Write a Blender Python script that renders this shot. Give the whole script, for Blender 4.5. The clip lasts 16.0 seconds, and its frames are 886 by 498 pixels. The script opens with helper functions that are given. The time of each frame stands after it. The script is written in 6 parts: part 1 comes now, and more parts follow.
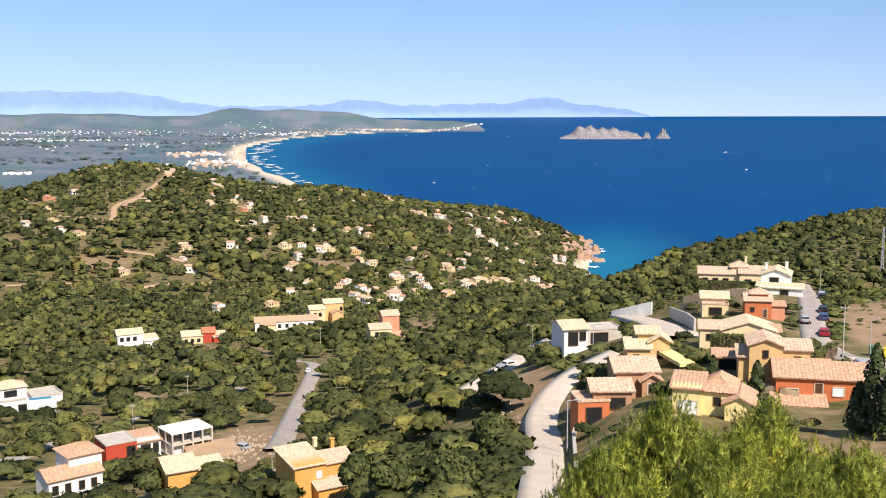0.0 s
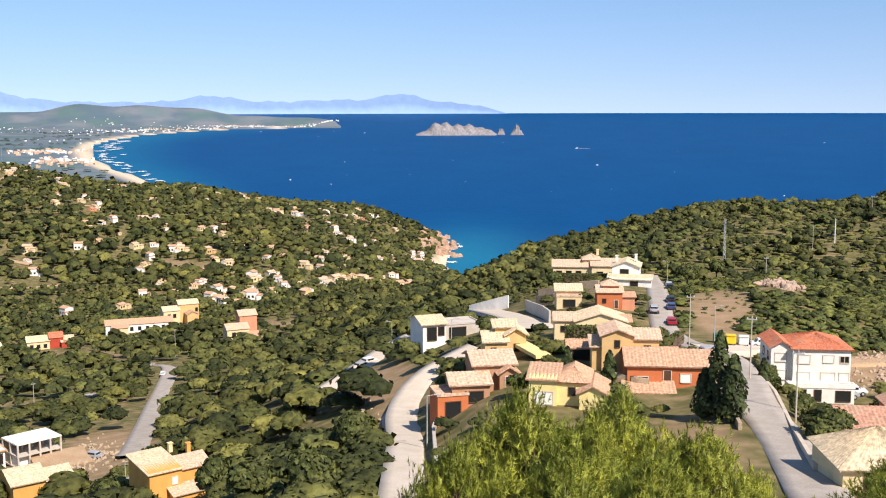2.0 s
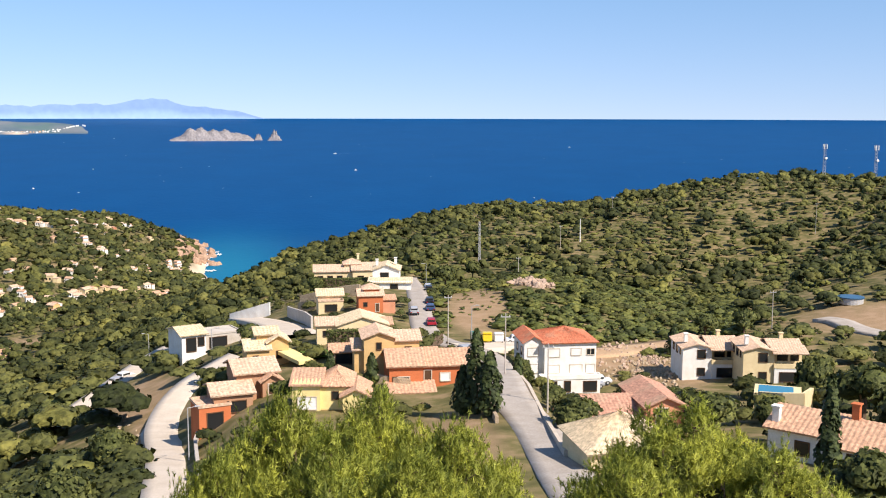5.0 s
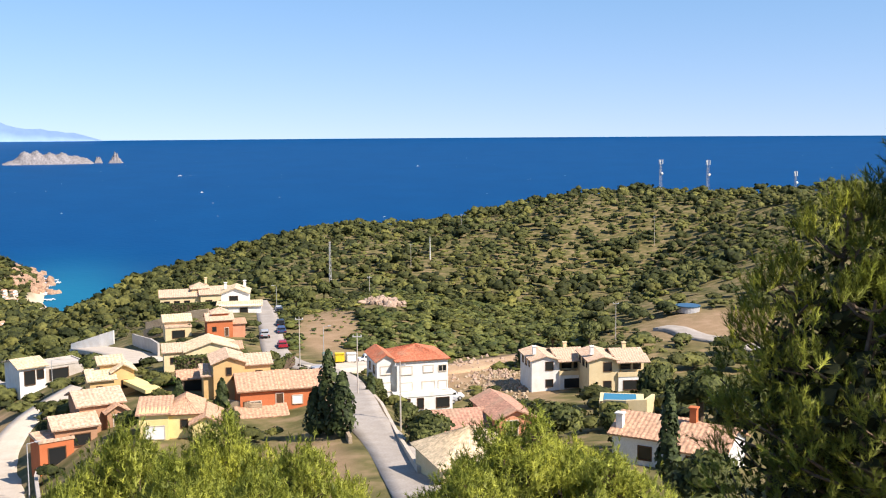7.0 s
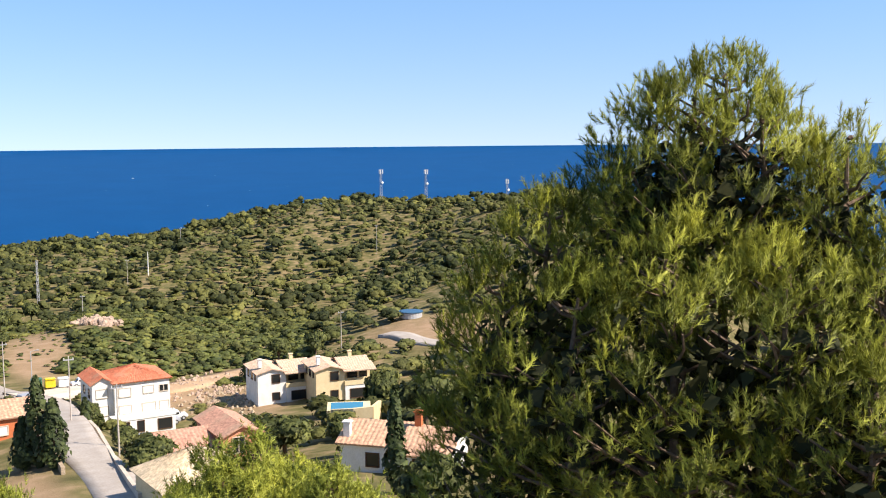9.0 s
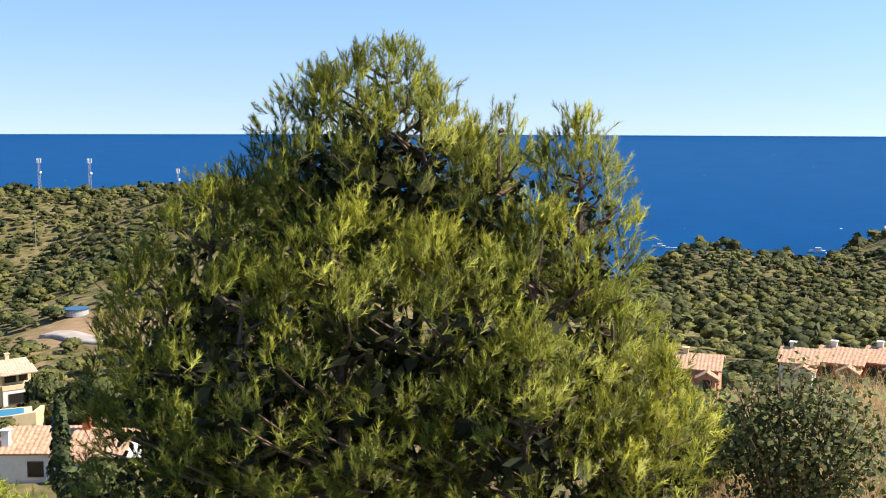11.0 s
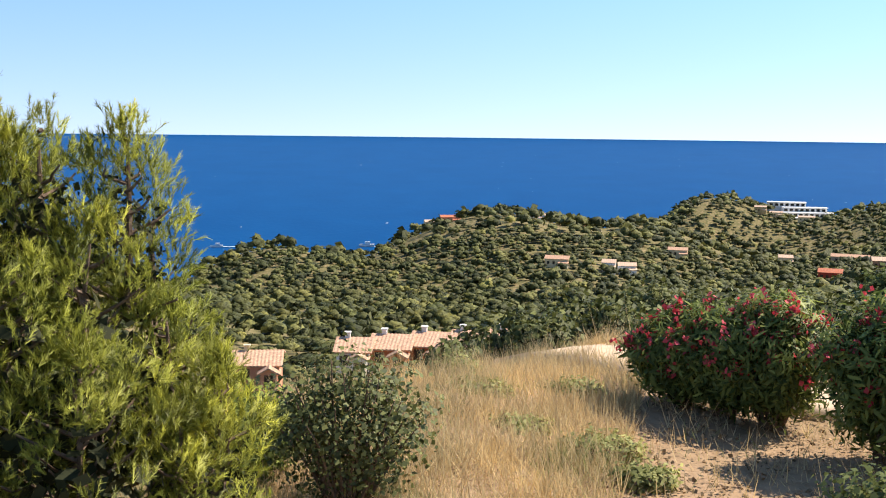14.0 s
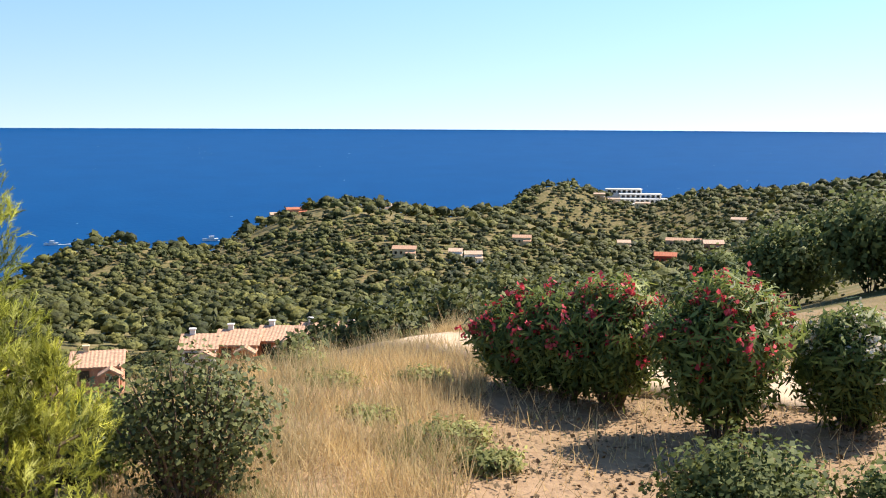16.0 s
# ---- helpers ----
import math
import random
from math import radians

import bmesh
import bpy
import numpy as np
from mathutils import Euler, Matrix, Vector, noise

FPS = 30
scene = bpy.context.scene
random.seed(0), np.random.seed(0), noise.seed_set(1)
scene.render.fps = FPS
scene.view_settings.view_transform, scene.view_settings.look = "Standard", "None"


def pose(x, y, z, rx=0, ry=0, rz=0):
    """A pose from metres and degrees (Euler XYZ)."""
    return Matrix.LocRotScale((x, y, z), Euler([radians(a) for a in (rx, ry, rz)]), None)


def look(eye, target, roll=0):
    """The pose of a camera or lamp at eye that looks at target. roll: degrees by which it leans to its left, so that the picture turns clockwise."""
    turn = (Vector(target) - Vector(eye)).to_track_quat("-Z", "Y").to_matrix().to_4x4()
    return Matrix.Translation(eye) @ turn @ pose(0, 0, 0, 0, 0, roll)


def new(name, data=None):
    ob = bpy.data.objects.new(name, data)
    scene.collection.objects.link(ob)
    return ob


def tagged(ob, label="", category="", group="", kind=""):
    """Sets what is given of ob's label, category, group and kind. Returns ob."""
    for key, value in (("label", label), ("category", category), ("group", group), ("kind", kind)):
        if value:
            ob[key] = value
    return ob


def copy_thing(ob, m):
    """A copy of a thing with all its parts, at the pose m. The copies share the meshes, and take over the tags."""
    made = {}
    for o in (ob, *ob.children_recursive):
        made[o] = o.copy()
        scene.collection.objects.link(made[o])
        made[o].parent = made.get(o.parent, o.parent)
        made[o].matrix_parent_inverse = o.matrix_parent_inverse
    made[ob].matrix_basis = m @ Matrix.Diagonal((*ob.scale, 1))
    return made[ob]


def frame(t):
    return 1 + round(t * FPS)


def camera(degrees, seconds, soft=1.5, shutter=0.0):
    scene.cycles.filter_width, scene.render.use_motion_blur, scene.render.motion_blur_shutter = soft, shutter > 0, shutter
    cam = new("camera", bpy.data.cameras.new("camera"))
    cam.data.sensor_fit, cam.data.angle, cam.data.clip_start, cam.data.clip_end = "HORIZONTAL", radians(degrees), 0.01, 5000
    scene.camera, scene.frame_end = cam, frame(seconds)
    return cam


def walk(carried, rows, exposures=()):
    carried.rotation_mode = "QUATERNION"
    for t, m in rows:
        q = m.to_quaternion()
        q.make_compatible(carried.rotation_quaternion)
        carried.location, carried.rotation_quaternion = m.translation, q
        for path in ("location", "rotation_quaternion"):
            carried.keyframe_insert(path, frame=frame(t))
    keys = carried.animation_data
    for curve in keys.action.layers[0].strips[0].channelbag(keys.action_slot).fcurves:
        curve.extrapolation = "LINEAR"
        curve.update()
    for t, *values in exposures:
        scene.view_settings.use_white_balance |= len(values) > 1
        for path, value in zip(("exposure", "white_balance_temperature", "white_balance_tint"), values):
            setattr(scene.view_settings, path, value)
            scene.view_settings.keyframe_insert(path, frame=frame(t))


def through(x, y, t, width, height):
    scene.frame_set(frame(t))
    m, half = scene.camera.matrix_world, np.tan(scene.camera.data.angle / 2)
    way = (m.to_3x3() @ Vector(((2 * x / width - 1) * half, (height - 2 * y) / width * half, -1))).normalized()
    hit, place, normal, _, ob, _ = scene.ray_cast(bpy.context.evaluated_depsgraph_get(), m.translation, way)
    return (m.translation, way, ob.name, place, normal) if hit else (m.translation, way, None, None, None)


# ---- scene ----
cam = camera(45.5, 16.0, 1.1)
EYE = 200.0  # metres above the sea
ROWS = [
    (0.0, -0.000, 0.000, -0.000, -0.00, -7.53, 0.24),
    (0.5, 0.034, 0.112, 0.013, -1.86, -7.55, 0.27),
    (1.0, 0.086, 0.176, 0.001, -3.48, -7.64, 0.16),
    (1.5, 0.143, 0.207, -0.023, -5.28, -7.73, 0.12),
    (2.0, 0.148, 0.249, -0.023, -7.72, -7.74, 0.13),
    (2.5, 0.185, 0.214, -0.035, -10.16, -7.74, 0.17),
    (3.0, 0.236, 0.075, -0.054, -12.54, -7.72, 0.16),
    (3.5, 0.237, -0.120, -0.054, -14.92, -7.69, 0.19),
    (4.0, 0.180, -0.287, -0.022, -17.14, -7.65, 0.11),
    (6.5, 0.098, -0.715, 0.136, -26.26, -6.76, 0.08),
    (7.0, 0.125, -1.001, 0.158, -28.87, -6.43, 0.40),
    (7.5, 0.125, -1.123, 0.102, -31.94, -6.11, 0.62),
    (8.0, 0.272, -0.962, 0.085, -35.43, -5.92, 0.75),
    (8.5, 0.512, -0.712, 0.055, -39.44, -5.90, 0.65),
    (9.0, 0.669, -0.603, 0.049, -43.84, -5.98, 0.53),
    (11.5, 0.794, -0.598, 0.054, -65.68, -6.67, -0.11),
    (12.0, 0.778, -0.614, 0.051, -70.03, -6.70, 0.02),
    (12.5, 0.756, -0.632, 0.057, -74.33, -6.76, -0.13),
    (13.0, 0.700, -0.666, 0.054, -78.34, -6.74, -0.07),
    (13.5, 0.679, -0.678, 0.061, -81.95, -6.64, -0.29),
    (14.0, 0.649, -0.691, 0.067, -85.08, -6.46, -0.64),
    (14.5, 0.615, -0.702, 0.063, -87.81, -6.27, -0.76),
    (15.0, 0.614, -0.713, 0.066, -90.04, -6.19, -1.04),
    (15.5, 0.652, -0.729, 0.068, -91.87, -6.43, -0.87),
    (16.0, 0.688, -0.750, 0.053, -93.43, -6.88, -0.29),
]
EXPOSURES = [(t, stops, 6520, 15) for t, stops in ((0.0, 0.6), (4.0, 0.65), (7.0, 0.78), (9.0, 0.92), (11.5, 1.0), (16.0, 1.05))]
walk(cam, [(t, pose(x, y, EYE + z, 90 + pitch, roll, yaw)) for t, x, y, z, yaw, pitch, roll in ROWS], EXPOSURES)

# ---- world and sun ----
SUN_BEARING, SUN_HEIGHT = 152.0, 47.0
world = bpy.data.worlds.new("sky")
scene.world = world
world.use_nodes = True
wn, wl = world.node_tree.nodes, world.node_tree.links
sky = wn.new("ShaderNodeTexSky")
sky.sky_type, sky.sun_disc = "NISHITA", False
sky.sun_elevation, sky.sun_rotation = radians(SUN_HEIGHT), radians(SUN_BEARING)
sky.altitude, sky.air_density, sky.dust_density, sky.ozone_density = 200, 1.0, 0.25, 4.0
wc, wa = wn.new("ShaderNodeTexCoord"), wn.new("ShaderNodeVectorMath")
wa.operation, wa.inputs[1].default_value = "ADD", (0, 0, 0.10)
wl.new(wc.outputs["Generated"], wa.inputs[0])
wl.new(wa.outputs[0], sky.inputs["Vector"])
wt = wn.new("ShaderNodeMix")
wt.data_type, wt.blend_type = "RGBA", "MULTIPLY"
wt.inputs[0].default_value = 1.0
ws, wr = wn.new("ShaderNodeSeparateXYZ"), wn.new("ShaderNodeValToRGB")
wl.new(wc.outputs["Generated"], ws.inputs[0])
wl.new(ws.outputs["Z"], wr.inputs[0])
wr.color_ramp.elements[0].position, wr.color_ramp.elements[0].color = 0.0, (1.0, 0.9, 0.92, 1)
wr.color_ramp.elements[1].position, wr.color_ramp.elements[1].color = 0.13, (0.9, 1.0, 1.0, 1)
wl.new(wr.outputs[0], wt.inputs[7])
wl.new(sky.outputs[0], wt.inputs[6])
wl.new(wt.outputs[2], wn["Background"].inputs[0])
wn["Background"].inputs[1].default_value = 0.105
sun = new("sun", bpy.data.lights.new("sun", "SUN"))
sun.data.energy, sun.data.angle, sun.data.color = 4.6, radians(0.53), (1.0, 0.92, 0.79)
sun.matrix_world = look((0, 0, 0), (-math.sin(radians(SUN_BEARING)) * math.cos(radians(SUN_HEIGHT)), -math.cos(radians(SUN_BEARING)) * math.cos(radians(SUN_HEIGHT)), -math.sin(radians(SUN_HEIGHT))))

# ---- lie of the land: bearing from north, metres away, metres above the sea ----
SUMMIT = (
    (-150, 3, 197.4), (-60, 3, 197.4), (0, 3, 197.4), (60, 3, 197.4), (120, 3, 197.4),
    (-90, 7, 194), (-40, 7, 193), (0, 7, 192.5), (30, 7, 193), (60, 7, 195),
    (80, 7, 195.5), (100, 7, 195.6), (125, 7, 195.6), (180, 7, 196), (-180, 7, 196),
    (-40, 20, 182), (0, 20, 183), (20, 20, 185), (40, 20, 186), (55, 20, 189),
)
TERRACE = (
    (70, 20, 192.5), (78, 20, 194.6), (85, 20, 195.3), (95, 20, 195.4), (105, 20, 195.5),
    (125, 20, 196), (180, 20, 196), (-180, 20, 196), (75, 28, 189), (82, 25, 193),
    (88, 25, 194.1), (86, 32, 190.5), (95, 28, 194.6), (105, 28, 195.2), (125, 28, 196),
    (-40, 40, 174), (0, 40, 174), (12, 40, 176), (22, 40, 177), (40, 40, 178),
    (60, 40, 178), (80, 40, 183), (95, 40, 190), (110, 40, 193),
)
SPUR = (
    (36, 85, 172), (32, 108, 166), (26, 75, 173), (24.5, 125, 168), (22, 165, 163),
    (27, 150, 159.5), (36, 160, 159.5), (18, 120, 167.6), (20, 112, 167.9), (14.5, 105, 169.5),
    (10, 115, 167), (6, 120, 161.5), (5.7, 95, 165.4), (6.9, 150, 159.5), (8.8, 175, 160.9),
    (11, 200, 158.6), (16.3, 235, 160), (15, 150, 166.5), (19.5, 230, 159.9), (20, 175, 161.8),
    (3.5, 190, 152.3), (2, 110, 160.8), (48, 110, 168), (60, 110, 168),
)
WEST = (
    (-6.8, 150, 146.6), (-13.4, 150, 145.4), (-13.4, 200, 134.2), (-21.5, 260, 125.4), (-30, 200, 135),
    (-7.4, 300, 117.9), (-7, 380, 108.8), (-16, 270, 122.6), (-16.3, 480, 92.3), (-6.8, 560, 84.1),
    (-2.9, 560, 84.1), (0.5, 430, 103.2), (3.5, 480, 102.8), (0.5, 850, 66.9), (-8.6, 850, 66.9),
    (-17.5, 800, 74.6), (-30, 500, 110), (-30, 900, 95), (-50, 200, 140), (-50, 600, 110),
    (-50, 1300, 110), (7.5, 700, 74.8), (7, 1000, 33.2),
)
WEST_RIDGE = (
    (-17.5, 1500, 123), (-15.4, 1500, 121), (-23, 1300, 96), (-35, 1300, 110), (-13, 1500, 108), (-8.6, 1650, 76),
    (-5.6, 1700, 70), (-2.5, 1650, 54), (0.5, 1600, 44), (3.5, 1500, 55.6), (6.6, 1480, 25.8),
    (-17.5, 2200, 8), (-23, 2200, 8), (-35, 2200, 8), (-10, 2300, 4), (-6, 2250, 3),
    (-3, 2100, -14), (0, 1950, -15), (4, 1800, -15), (7.6, 1640, -12), (7.4, 1330, 2),
    (6.2, 1330, 10), (9, 1180, 6), (9, 1480, -14), (10.5, 1330, -14), (13, 1250, -14),
)
MAST_HILL = (
    (7.9, 850, 49.8), (12.5, 800, 78.1), (18, 720, 113.5), (23.2, 650, 138), (28.7, 620, 142.5),
    (32.4, 590, 154.7), (36.4, 560, 165.7), (40, 550, 167.6), (45, 540, 166.7), (51, 530, 165.4),
    (60, 500, 152.3), (68, 500, 125.7), (12, 1050, -10), (18, 1000, 40), (25, 950, 70),
    (35, 900, 80), (45, 900, 70), (55, 900, 30), (62, 900, 0), (18, 1400, -15),
    (30, 1400, -15), (45, 1300, -15), (60, 1200, -15), (25.4, 255, 159.6), (22, 280, 153),
    (27, 340, 149), (36, 400, 149), (32, 240, 154.7), (42, 240, 159.8), (42, 210, 158.8),
    (41.3, 400, 152.2),
)
EAST = (
    (50, 200, 158), (60, 200, 156), (70, 120, 166), (80, 120, 170), (95, 120, 176),
    (110, 100, 184), (85, 350, 133.9), (76, 350, 133.9), (91.4, 450, 127.1), (85, 650, 110.4),
    (76, 650, 106), (76.7, 850, 103.5), (81, 830, 98.5), (83, 880, 108), (85.2, 900, 119), (88.3, 950, 123.5),
    (93.2, 950, 112.6), (96.9, 1000, 112), (97.5, 650, 113.9), (105.8, 480, 133.4), (100.6, 800, 109.1),
    (108, 700, 122.7), (72, 700, 94), (73.8, 850, 97), (70, 800, 78),
)
EAST_COAST = (
    (98.6, 1500, 112), (101.5, 1500, 103.3), (104, 1480, 84), (107, 1480, 104), (109.7, 1500, 104), (116.6, 1200, 137.3),
    (125, 700, 150), (125, 250, 185), (100, 1250, 60), (106, 1200, 75), (72, 980, 40),
    (68, 1200, -15), (76, 1200, -14), (85, 1400, -14), (93, 1500, -10), (96, 1800, -15),
    (104, 2000, -14), (112, 2000, -14), (122, 2200, -14), (85, 2200, -15), (150, 100, 185),
    (-150, 100, 185), (150, 600, 120), (-150, 600, 120), (150, 1800, 40), (-150, 1800, 40),
    (-90, 100, 170), (-90, 600, 120), (-90, 1800, 60),
)
SPOTS = np.array(SUMMIT + TERRACE + SPUR + WEST + WEST_RIDGE + MAST_HILL + EAST + EAST_COAST)


def smooth(a, b, x):
    k = np.clip((np.asarray(x, float) - a) / (b - a), 0, 1)
    return k * k * (3 - 2 * k)


def flat(b, r):
    return np.stack([np.asarray(b, float) / 6.0, 3.0 * np.log(np.maximum(r, 1.0))], -1)


def kernel(p, q):
    d2 = ((p[:, None, :] - q[None, :, :]) ** 2).sum(-1)
    return np.sqrt(d2 + 0.16)


CENTRES = flat(SPOTS[:, 0], SPOTS[:, 1])
WEIGHTS = np.linalg.solve(kernel(CENTRES, CENTRES) - 0.02 * np.eye(len(CENTRES)), SPOTS[:, 2] - 150)


def coast(r):
    """Bearing of the long beach's waterline."""
    return np.interp(r, (2000, 2300, 2830, 3500, 4130, 5000, 6000, 7600, 9200, 10000, 10500, 11200, 14000), (-5, -6.2, -7.6, -9.4, -10.4, -10.6, -10.2, -8.0, -4.4, 0.3, 2.6, 2.0, 1.0))


def far_land(b, r):
    hill = lambda hb, hr, wb, wr, h: h * np.exp(-((b - hb) / wb) ** 2 - ((r - hr) / wr) ** 2)
    z = 4 + hill(-8.5, 12300, 2.2, 1500, 150) + hill(-11.3, 12800, 2.0, 1500, 150) + hill(-5.5, 12300, 2.5, 1300, 140) + hill(-1.0, 11600, 4.0, 900, 85)
    z = z + hill(2.0, 10450, 0.9, 350, 55) + hill(-17, 13500, 6, 1500, 140) + hill(-26, 13500, 7, 1500, 140)
    z = z + 6 * np.sin(b * 2.1) * smooth(9500, 12000, r)
    wet = smooth(-0.05, 0.12, b - coast(r))
    return z * (1 - wet) - 14 * wet


def raw_height(b, r):
    z = np.empty(b.shape)
    for i in range(0, len(b), 20000):
        z[i:i + 20000] = 150 + kernel(flat(b[i:i + 20000], np.clip(r[i:i + 20000], 6, 2600)), CENTRES) @ WEIGHTS
    return z


def height(b, r):
    """Height of the real ground, metres above the sea."""
    b, r = np.atleast_1d(np.asarray(b, float)), np.atleast_1d(np.asarray(r, float))
    z = raw_height(b, r)
    behind = np.abs(b) > 140
    if behind.any():
        k = 0.5 * smooth(140, 180, np.abs(b[behind]))
        z[behind] = z[behind] * (1 - k) + raw_height(-b[behind], r[behind]) * k
    z = np.where(r < 30, np.minimum(z, 197.0), z)
    z = 197.6 + (z - 197.6) * smooth(0.4, 6, r)
    k = smooth(1950, 2500, r)
    return z * (1 - k) + far_land(b, r) * k


def squeeze(r):
    """Past 1700 m the distance is drawn together, so that the horizon lies within 5 km."""
    r = np.asarray(r, float)
    return np.where(r < 1700, r, 1700 + 3050 * (1 - np.exp(-(np.maximum(r, 1700) - 1700) / 6000)))


def place(b, r, z):
    """World coordinates of bearing, real distance and real height, with the earth's curve."""
    b, r, z = (np.asarray(a, float) for a in (b, r, z))
    d = squeeze(r)
    zz = EYE + (z - r * r / 1.46e7 - EYE) * np.where(r < 1700, 1.0, d / np.maximum(r, 1.0))
    return np.stack([d * np.sin(np.radians(b)), d * np.cos(np.radians(b)), zz], -1)


def spot(b, r, up=0.0):
    return Vector(place(b, r, height(b, r)[0] + up))
# ---- materials ----
def material(name, rough=0.8, spec=0.3):
    m = bpy.data.materials.new(name)
    m.use_nodes = True
    s = m.node_tree.nodes["Principled BSDF"]
    s.inputs["Roughness"].default_value, s.inputs["Specular IOR Level"].default_value = rough, spec
    return m, m.node_tree.nodes, m.node_tree.links, s


def noise_node(nodes, links, scale, detail=4.0, src=None):
    n = nodes.new("ShaderNodeTexNoise")
    n.inputs["Scale"].default_value, n.inputs["Detail"].default_value = scale, detail
    if src is None:
        src = nodes.new("ShaderNodeTexCoord").outputs["Object"]
    links.new(src, n.inputs["Vector"])
    return n.outputs["Fac"]


def ramp(nodes, links, src, stops):
    r = nodes.new("ShaderNodeValToRGB")
    while len(r.color_ramp.elements) < len(stops):
        r.color_ramp.elements.new(0.5)
    for e, (p, c) in zip(r.color_ramp.elements, stops):
        e.position, e.color = p, (*c, 1)
    links.new(src, r.inputs[0])
    return r.outputs[0]


def mix(nodes, links, fac, a, b, kind="MIX"):
    n = nodes.new("ShaderNodeMix")
    n.data_type, n.blend_type = "RGBA", kind
    for sock, v in ((n.inputs[0], fac), (n.inputs[6], a), (n.inputs[7], b)):
        if isinstance(v, (int, float)):
            sock.default_value = v
        elif isinstance(v, tuple):
            sock.default_value = (*v, 1)
        else:
            links.new(v, sock)
    return n.outputs[2]


def bump(nodes, links, src, s, strength=0.5, dist=0.05):
    n = nodes.new("ShaderNodeBump")
    n.inputs["Strength"].default_value, n.inputs["Distance"].default_value = strength, dist
    links.new(src, n.inputs["Height"])
    links.new(n.outputs[0], s.inputs["Normal"])


def scaled(c, k):
    return tuple(min(1.0, a * k) for a in c)


def surface(name, c, scale=1.0, vary=0.25, rough=0.85, stain=None, spec=0.25, relief=0.02):
    """A mottled surface: grain and large stains over one base colour."""
    m, n, l, s = material(name, rough, spec)
    fine, broad = noise_node(n, l, 9.0 * scale, 6), noise_node(n, l, 0.7 * scale, 3)
    a = ramp(n, l, fine, ((0.3, scaled(c, 1 - vary)), (0.7, scaled(c, 1 + vary))))
    b = ramp(n, l, broad, ((0.35, (1, 1, 1)), (0.75, stain or (0.82, 0.79, 0.74))))
    l.new(mix(n, l, 1.0, a, b, "MULTIPLY"), s.inputs["Base Color"])
    bump(n, l, fine, s, 0.4, relief)
    return m


def foliage(name, dark, light, through=0.25, rough=0.6, by="", tree=0.16, clumps=0.0):
    """Leaves: colour changes from clump to clump and from tree to tree, and some light comes through."""
    m, n, l, s = material(name, rough, 0.2)
    if by:
        g = n.new("ShaderNodeAttribute")
        g.attribute_name = by
        src = g.outputs["Fac"]
    else:
        src = n.new("ShaderNodeNewGeometry").outputs["Random Per Island"]
    isle = ramp(n, l, src, ((0.0, dark), (0.55, tuple((p + q) / 2 for p, q in zip(dark, light))), (1.0, light)))
    tone = ramp(n, l, noise_node(n, l, 0.02, 3), ((0.35, (0.82, 0.88, 0.84)), (0.65, (1.12, 1.07, 0.94))))
    each = ramp(n, l, noise_node(n, l, tree, 2), ((0.32, (0.72, 0.77, 0.74)), (0.5, (1, 1, 1)), (0.7, (1.22, 1.16, 0.98))))
    c = mix(n, l, 1.0, mix(n, l, 1.0, isle, tone, "MULTIPLY"), each, "MULTIPLY")
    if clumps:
        # hollows of the clump bump get a colour down to half as bright
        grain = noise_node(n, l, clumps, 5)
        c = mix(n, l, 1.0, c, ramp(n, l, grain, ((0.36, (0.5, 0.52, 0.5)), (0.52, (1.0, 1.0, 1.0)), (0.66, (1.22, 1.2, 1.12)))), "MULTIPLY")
        bump(n, l, grain, s, 0.55, 1.0 / clumps)
    l.new(c, s.inputs["Base Color"])
    t, x = n.new("ShaderNodeBsdfTranslucent"), n.new("ShaderNodeMixShader")
    l.new(c, t.inputs["Color"])
    x.inputs[0].default_value = through
    l.new(s.outputs[0], x.inputs[1])
    l.new(t.outputs[0], x.inputs[2])
    l.new(x.outputs[0], n["Material Output"].inputs[0])
    return m


def ground_material():
    m, n, l, s = material("ground", 0.95, 0.1)
    def attr(k):
        a = n.new("ShaderNodeAttribute")
        a.attribute_name = k
        return a.outputs["Fac"]
    fine, mid, broad = noise_node(n, l, 6.0, 6), noise_node(n, l, 0.35, 5), noise_node(n, l, 0.02, 4)
    scrub = ramp(n, l, mid, ((0.3, (0.075, 0.075, 0.026)), (0.5, (0.15, 0.13, 0.052)), (0.68, (0.27, 0.195, 0.105))))
    dry = mix(n, l, fine, (0.19, 0.12, 0.066), (0.42, 0.29, 0.17))
    dry = mix(n, l, ramp(n, l, mid, ((0.45, (0, 0, 0)), (0.7, (1, 1, 1)))), dry, (0.37, 0.25, 0.155))
    sand = mix(n, l, fine, (0.55, 0.43, 0.30), (0.72, 0.58, 0.42))
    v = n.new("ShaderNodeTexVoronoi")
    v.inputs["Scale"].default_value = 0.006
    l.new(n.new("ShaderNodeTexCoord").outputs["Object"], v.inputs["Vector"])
    # far fields and hills carry distance haze as blue-grey in their colour
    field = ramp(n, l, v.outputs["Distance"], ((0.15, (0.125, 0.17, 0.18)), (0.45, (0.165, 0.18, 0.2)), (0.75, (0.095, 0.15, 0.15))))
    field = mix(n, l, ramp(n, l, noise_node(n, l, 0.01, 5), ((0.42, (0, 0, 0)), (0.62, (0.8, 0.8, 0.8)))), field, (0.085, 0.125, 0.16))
    c = mix(n, l, attr("dry"), scrub, dry)
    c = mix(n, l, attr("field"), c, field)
    c = mix(n, l, attr("sand"), c, sand)
    l.new(c, s.inputs["Base Color"])
    bump(n, l, fine, s, 0.6, 0.08)
    return m


